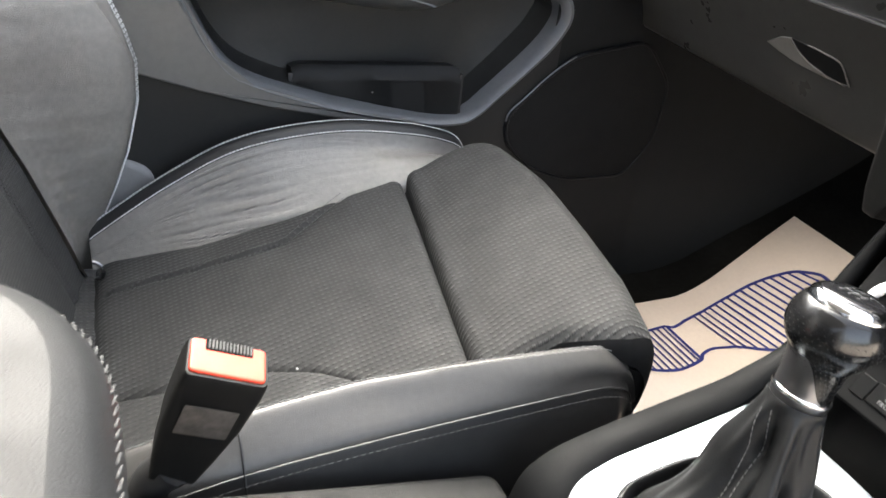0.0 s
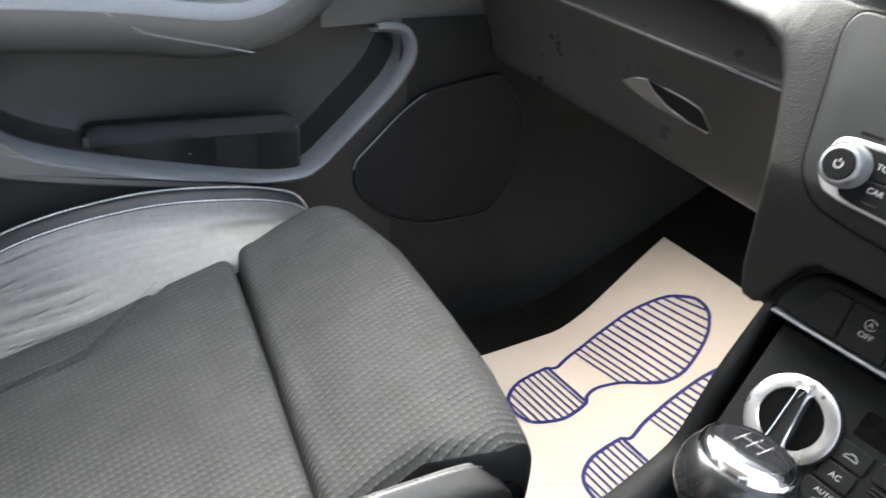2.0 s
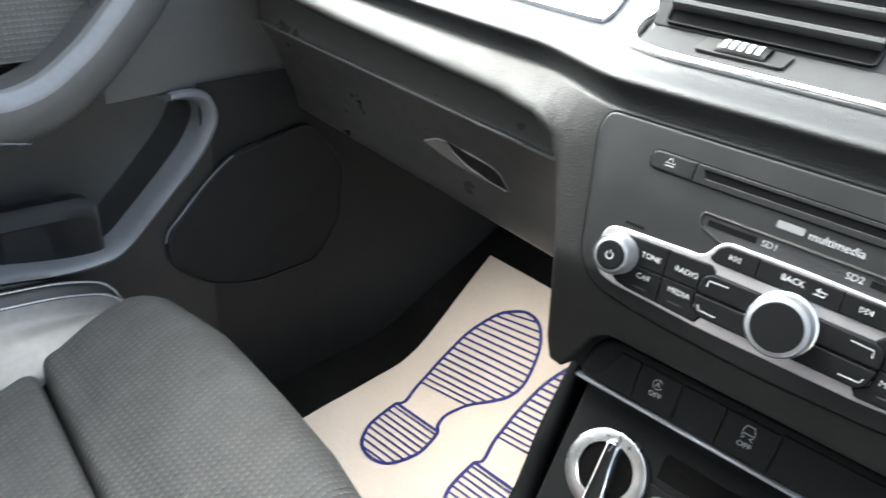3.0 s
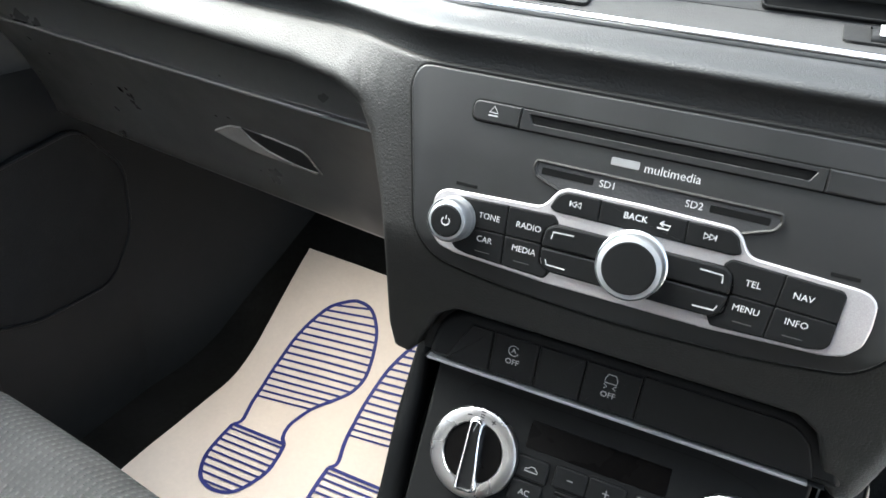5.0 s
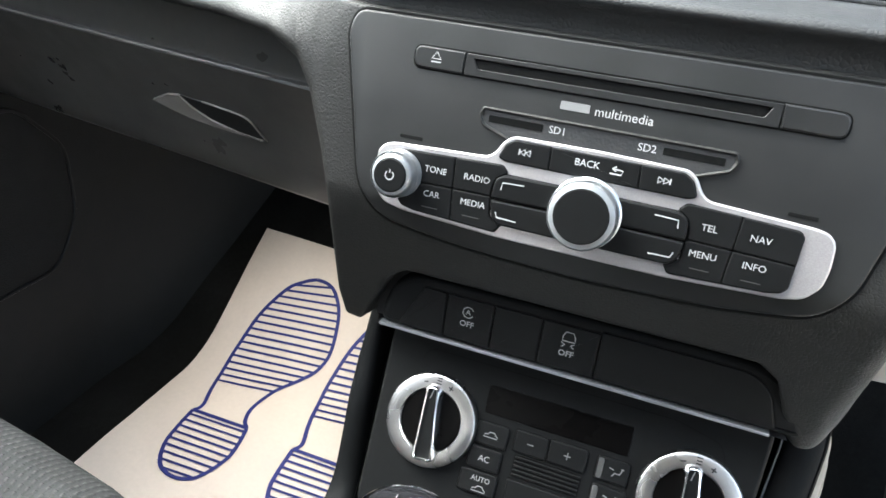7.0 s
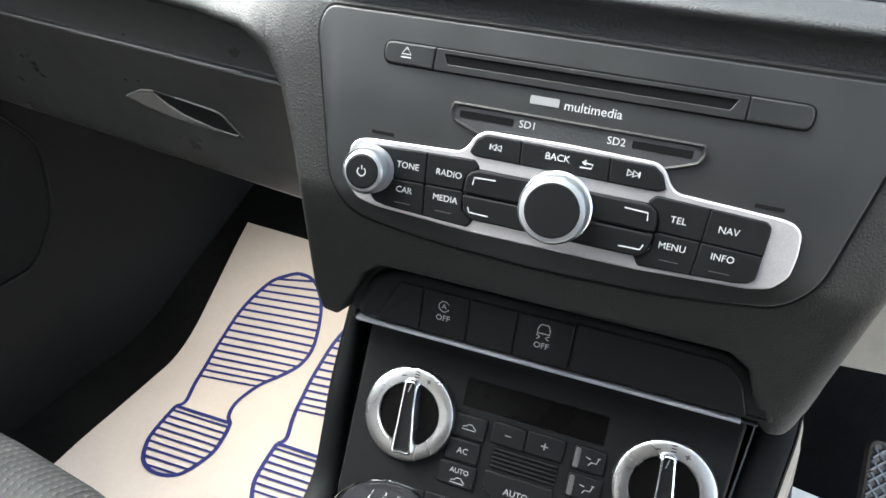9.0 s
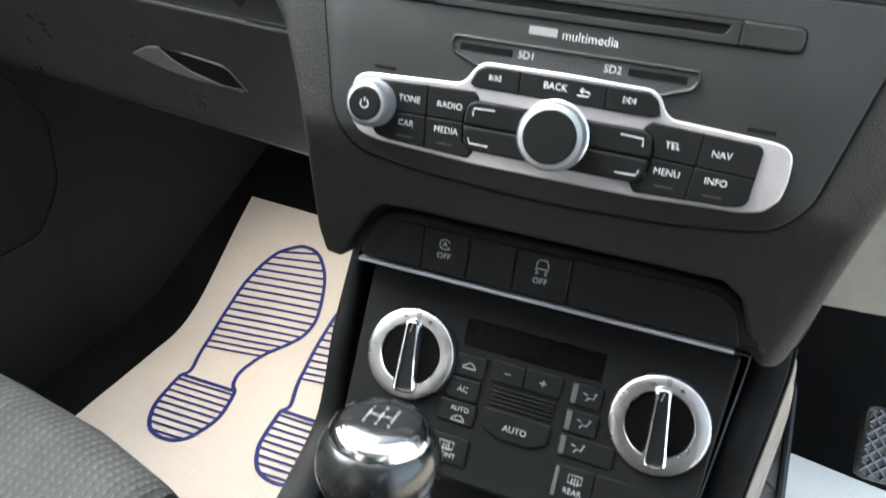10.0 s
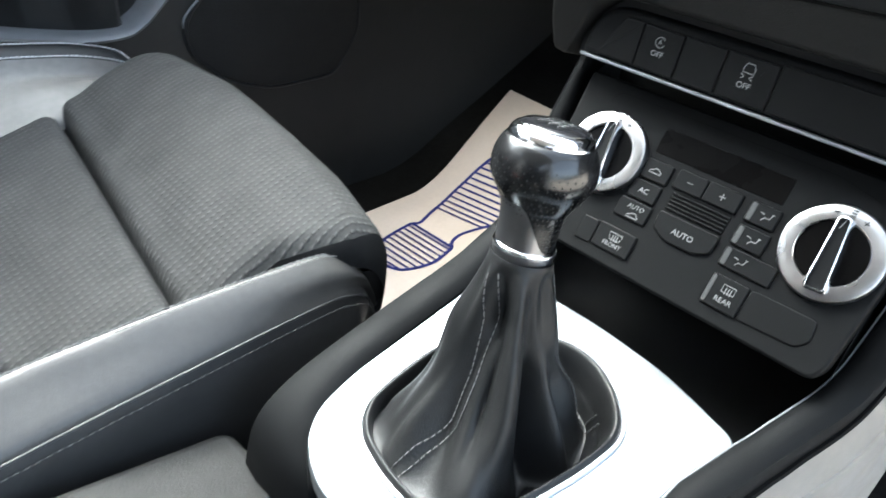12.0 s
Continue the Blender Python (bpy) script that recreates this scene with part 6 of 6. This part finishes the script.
dial = part("rotary_dial", lathe([(0.0159, 0.0), (0.0159, B0 + 0.0032), (0.0150, B0 + 0.0040), (0.0147, B0 + 0.0100), (0.0140, B0 + 0.0120), (0.0118, B0 + 0.0126)], da, 64), SILVER, radio, "large silver rotary dial")
part("knurling", knurl(0.0150, B0 + 0.0042, B0 + 0.0100, da, 140, 0.0004), SILVER, dial)
part("dial_face", lathe([(0.0119, B0 + 0.0122), (0.0119, B0 + 0.0130), (0.0112, B0 + 0.0132)], da, 64), BUTTON, dial, "black dial face")

# ---- switch strip under the radio ----
SF = Face((0.003, -0.0150, 0.4270), (0, 0.2, 1))
strip = thing("switch_strip", "black row of dash switches above a thin chrome line", "switch panel", at=(0, -0.015, 0.43))
st = fillet(mm([(-107, -1), (115, -1), (112, 10), (103, 25), (90, 32), (-88, 32), (-101, 25), (-106, 10)]), 0.008, 5)
part("strip_body", plate(st, -0.03, 0.0, SF, 0.004, 4), HEATER, strip, "black switch strip body")
part("strip_backing", plate(mm([(-114, -2), (117, -2), (117, 40), (-114, 40)]), -0.02, -0.010, SF, 0.001), DARK, strip)
part("strip_underside", grid(lambda a, b: Vector((-0.106 + 0.217 * a, -0.014 + 0.05 * b, 0.4235 - 0.004 * b)), 4, 4), DARK, strip)
part("chrome_line", plate(mm([(-106.5, -2.6), (99.5, -2.6), (99.5, -0.9), (-106.5, -0.9)]), -0.004, 0.0016, SF, 0.0005), SILVER, strip, "thin bright metal line")
edges_ = [-0.0995, -0.0690, -0.0425, -0.0165, 0.0135]
sw = []
for a, b in zip(edges_, edges_[1:]):
    o = fillet([(a + (0.004 if a < -0.09 else 0.0004), 0.0012), (b - 0.0004, 0.0012), (b - 0.0004, 0.0262), (a + (0.017 if a < -0.09 else 0.0004), 0.0262)], 0.001, 3)
    sw.append(key("switch", o, 0.0012, "black dash switch", parent=strip, face=SF, f0=0.0, gap=0.0005, bev=0.0008))
o = fillet([(0.0140, 0.0012), (0.1015, 0.0012), (0.0945, 0.021), (0.0845, 0.0272), (0.0140, 0.0275)], [0.001, 0.003, 0.006, 0.006, 0.001], 4)
key("blank_switch", o, 0.0012, "wide blank switch cover", parent=strip, face=SF, f0=0.0, gap=0.0005)
w = 0.0014
part("lettering", text("OFF", 0.0046, SF, -0.0562, 0.0118, w, 0.00006), PRINT_DIM, sw[1])
bm = bmesh.new()
stroke(bm, [(-0.0562 + 0.0030 * math.cos(a), 0.0186 + 0.0030 * math.sin(a)) for a in [0.5 + 0.3 * k for k in range(19)]], 0.0005, SF, w)
part("lettering", text("A", 0.0042, SF, -0.0562, 0.0186, w, 0.00004), PRINT_DIM, sw[1])
part("symbol", bm, PRINT_DIM, sw[1], "stop-start symbol", smooth=False)
part("lettering", text("OFF", 0.0046, SF, -0.0020, 0.0108, w, 0.00006), PRINT_DIM, sw[3])
bm = bmesh.new()
stroke(bm, mm([(-5.0, 20.2), (-3.8, 22.8), (0.2, 22.8), (1.4, 20.2), (1.4, 17.8), (-5.0, 17.8)]), 0.0006, SF, w, True)
stroke(bm, mm([(-5.4, 17.0), (-3.4, 15.6), (-5.0, 14.4)]), 0.0006, SF, w)
stroke(bm, mm([(1.4, 17.0), (-0.4, 15.6), (1.4, 14.4)]), 0.0006, SF, w)
part("symbol", bm, PRINT_DIM, sw[3], "traction control symbol", smooth=False)

# ---- heater controls ----
heater = thing("climate_control", "black heater control panel with two silver dials", "heater panel", at=(0, -0.035, 0.348))
HF = Face((0.003, -0.035, 0.348), (0, 0.68, 1))
hp = fillet(mm([(-107, 74), (-103, -30), (-98, -38), (96, -38), (101, -30), (108, 74)]), 0.004, 4)
part("faceplate", plate(hp, -0.02, 0.0, HF, 0.002, 3), HEATER, heater, "matt black heater faceplate")
inner = fillet(mm([(-84, 62), (-80, 66.5), (60, 66.5), (84, 61), (88, 52), (84, 40), (-84, 40)]), 0.004, 4)
bm = bmesh.new()
stroke(bm, inner[: int(len(inner) * 0.75)], 0.0005, HF, 0.0003)
part("panel_line", bm, DEEP, heater, smooth=False)
part("display", plate(rrect(-0.0412, 0.0400, 0.0402, 0.0563, 0.001), -0.001, 0.0004, HF, 0.0002), DISPLAY, heater, "dark display window")
hk = dict(parent=heater, face=HF, f0=0.0, gap=0.0004, bev=0.0007, ink=PRINT_DIM)
q = lambda a, b, c, d: rrect(a / 1000, b / 1000, c / 1000, d / 1000, 0.0015, 3)
car = lambda u, v: [mm([(u - 4, v - 1), (u - 3.4, v + 0.4), (u - 1.6, v + 0.8), (u - 0.6, v + 2), (u + 1.8, v + 2), (u + 3, v + 0.6), (u + 4, v), (u + 4, v - 1), (u - 4, v - 1)])]
key("recirculation_key", q(-43, 22.6, -24.2, 35.4), 0.0016, "recirculation key", marks=car(-34, 28.5), **hk)
key("cooling_key", q(-44, 8.9, -25, 21.0), 0.0016, "cooling key marked AC", "AC", 0.0048, bold=0.00005, **hk)
key("auto_recirculation_key", q(-46, -5.0, -24, 7.4), 0.0016, "automatic recirculation key", "AUTO", 0.0040, text_at=(-0.0335, 0.0035), marks=car(-33.5, -2.2), **hk)
key("front_demist_key", q(-49.6, -28.4, -23.4, -12.6), 0.0016, "windscreen demister key marked FRONT", "FRONT", 0.0040, text_at=(-0.036, -0.0240), marks=[mm([(-39.5, -20.6), (-40.6, -16.2), (-31.4, -16.2), (-32.5, -20.6), (-39.5, -20.6)]), mm([(-37.6, -21.6), (-37.6, -17.4)]), mm([(-36, -21.6), (-36, -17.4)]), mm([(-34.4, -21.6), (-34.4, -17.4)])], **hk)
key("blank_key", q(-62, -29.4, -50.4, -13.6), 0.0010, "blank key", **hk)
key("fan_down_key", q(-20.6, 24.4, -1.6, 36.6), 0.0018, "fan speed key", marks=[mm([(-13.0, 30.5), (-9.4, 30.5)])], **hk)
key("fan_up_key", q(-1.0, 24.6, 20.2, 37.0), 0.0018, "fan speed key", marks=[mm([(7.6, 30.8), (11.6, 30.8)]), mm([(9.6, 28.8), (9.6, 32.8)])], **hk)
part("sensor_recess", plate(q(-18.4, 10.6, 19.6, 23.2), -0.001, 0.0002, HF, 0.0001), DEEP, heater)
for k in range(5):
    part("grille_bar", plate(rrect(-0.0178, 0.0114 + 0.0024 * k, 0.0190, 0.0125 + 0.0024 * k, 0.0003, 2), 0.0, 0.0013, HF, 0.0004), BUTTON, heater, "sensor grille bar")
key("auto_key", fillet(mm([(-19.6, 9.2), (-18.4, -2.0), (-9, -6.6), (10, -6.6), (19.2, -2.0), (20.0, 9.2)]), 0.002, 4), 0.0020, "climate key marked AUTO", "AUTO", 0.0050, text_at=(0.0003, 0.0005), bold=0.00005, **hk)
for nm, v0, v1, u1 in (("face_vent_key", 24.2, 36.8, 43.0), ("middle_vent_key", 9.0, 21.6, 44.0), ("foot_vent_key", -4.6, 7.4, 56.0)):
    o = q(25.4, v0, u1, v1)
    m_ = (v0 + v1) / 2
    key(nm, o, 0.0016, "air distribution key", marks=[mm([(34.4, m_ - 2.6), (35.6, m_ - 0.6), (38.4, m_ - 0.6), (39.4, m_ + 2.4)]), mm([(38.6, m_ + 2.4), (40.2, m_ + 2.4)]), mm([(32.4, m_ + 1.6), (35, m_ + 1.0)])], **hk)
    part("indicator", plate(q(26.2, v0 + 0.8, 29.2, v1 - 0.8), 0.0, 0.0020, HF, 0.0004), SOFT, heater, "small grey indicator")
key("rear_demist_key", q(27.0, -28.2, 48.6, -9.2), 0.0018, "rear demister key marked REAR", "REAR", 0.0044, text_at=(0.0387, -0.0225), marks=[mm([(35.2, -17.6), (42.6, -17.6), (42.6, -13.2), (35.2, -13.2), (35.2, -17.6)]), mm([(37.4, -18.6), (37.4, -14.6)]), mm([(39, -18.6), (39, -14.6)]), mm([(40.6, -18.6), (40.6, -14.6)])], **hk)
part("indicator", plate(q(27.2, -27.0, 29.6, -10.4), 0.0, 0.0021, HF, 0.0004), SOFT, heater, "small grey indicator")
key("blank_key", fillet(mm([(49.2, -28.0), (82, -26.4), (88, -20), (86, -8.4), (49.2, -9.0)]), 0.003, 4), 0.0010, "wide blank key", **hk)

for s in (-1, 1):
    at = lambda u, v, w, s=s: HF(s * 0.0722 + 0.0025 + u, 0.0270 + v, w)
    d = part("dial", lathe([(0.0272, -0.001), (0.0272, 0.0030), (0.0264, 0.0050), (0.0250, 0.0057), (0.0186, 0.0054), (0.0180, 0.0048), (0.0178, 0.0030)], at, 72), DIAL_SILVER, heater, "silver temperature dial ring")
    part("dial_centre", lathe([(0.0181, 0.0), (0.0181, 0.0034), (0.0170, 0.0036)], at, 56), DISPLAY, d, "gloss black dial centre")
    turn = math.radians(5)
    ca, sa = math.cos(turn), math.sin(turn)
    rot = lambda u, v, w, at=at: at(u * ca - v * sa, u * sa + v * ca, w)
    grip = fillet([(-0.0058, -0.0222), (0.0058, -0.0222), (0.0036, 0.0196), (-0.0036, 0.0196)], 0.0030, 5)
    bm = bmesh.new()
    rings(bm, [[rot(u, v, w) for u, v in grown(grip, k)] for k, w in ((-0.0016, 0.0086), (-0.0013, 0.0104), (-0.0008, 0.0109), (-0.0002, 0.0107), (0.0004, 0.0095), (0.0014, 0.0036), (0.0016, 0.0020))])
    part("grip_edge", bm, CHROME, d, "polished edge of the dial grip")
    part("grip", plate(grown(grip, -0.0014), 0.002, 0.0090, rot, 0.0004), BUTTON, d, "black dial grip", smooth=False)
    bm = bmesh.new()
    stroke(bm, [(-0.0010, 0.0128), (0.0006, 0.0178)], 0.0006, rot, 0.0094)
    part("pointer", bm, PRINT_DIM, d, smooth=False)
    bm = bmesh.new()
    stroke(bm, [(-0.0088, 0.0205), (-0.0062, 0.0212)], 0.0007, at, 0.0063)
    stroke(bm, [(0.0064, 0.0213), (0.0092, 0.0201)], 0.0007, at, 0.0063)
    stroke(bm, [(0.0072, 0.0193), (0.0084, 0.0221)], 0.0007, at, 0.0063)
    for k in range(4):
        stroke(bm, [(-0.0012, 0.0200 + 0.0016 * k), (0.0016, 0.0200 + 0.0016 * k)], 0.0006, at, 0.0063)
    part("scale_marks", bm, DARK, d, "dark plus and minus marks", smooth=False)

# ---- driver footwell ----
rest = thing("foot_rest", "black ribbed rubber foot rest beside the console", "foot rest", at=(0.21, 0.3, 0.05))
ra, rb_, rc_ = Vector((0.193, 0.22, -0.030)), Vector((0.200, 0.68, 0.218)), Vector((0.060, 0.0, -0.020))
rn = (rb_ - ra).cross(rc_).normalized()
rn = -rn if rn.z < 0 else rn
rest_at = lambda s, q, w: ra + (rb_ - ra) * s + rc_ * q + rn * w
part("pad", plate([(0.0, 0.0), (1.0, 0.0), (1.0, 1.0), (0.0, 1.0)], -0.012, 0.0, rest_at, 0.002), FOOTRUB, rest)
for k in range(10):
    t = 0.06 + 0.088 * k
    part("rib", plate(fillet([(t + 0.050, 0.06), (t + 0.100, 0.06), (t + 0.050, 0.90), (t, 0.90)], 0.012, 3), 0.0, 0.0035, rest_at, 0.002), FOOTRUB, rest, "raised rubber rib")
part("edge_trim", tube([ra + rc_ * 1.02 + (rb_ - ra) * t + Vector((0, 0, 0.004)) for t in (0, 0.3, 0.6, 1)], 0.005, 8), SOFT, rest, "smooth dark edge strip")
pedal = thing("clutch_pedal", "black rubber pedal with a raised diamond pattern", "pedal", at=(0.349, 0.352, 0.05))
PD = Face((0.349, 0.352, 0.098), (0, 0.75, 1))
pd = fillet([(-0.034, -0.040), (0.034, -0.040), (0.036, 0.040), (-0.036, 0.040)], 0.010, 4)
part("pad", plate(pd, -0.012, 0.0, PD, 0.004), RUBBER, pedal)
for k in range(-5, 6):
    for s in (1, -1):
        pts = [(0.013 * k + s * t, t) for t in (-0.036, 0.036)]
        pts = [(max(-0.031, min(0.031, u)), v if abs(u) <= 0.031 else v - s * (u - max(-0.031, min(0.031, u)))) for u, v in pts]
        if abs(pts[0][0] - pts[1][0]) > 0.004:
            part("ridge", tube([PD(*pts[0], 0.001), PD(*pts[1], 0.001)], 0.0018, 5), RIM, pedal, "worn diamond ridge")
part("pedal_arm", tube([PD(0, 0.02, -0.01), PD(0, 0.18, 0.03), Vector((0.36, 0.62, 0.36))], 0.010, 8), DARK, pedal, "black pedal arm")
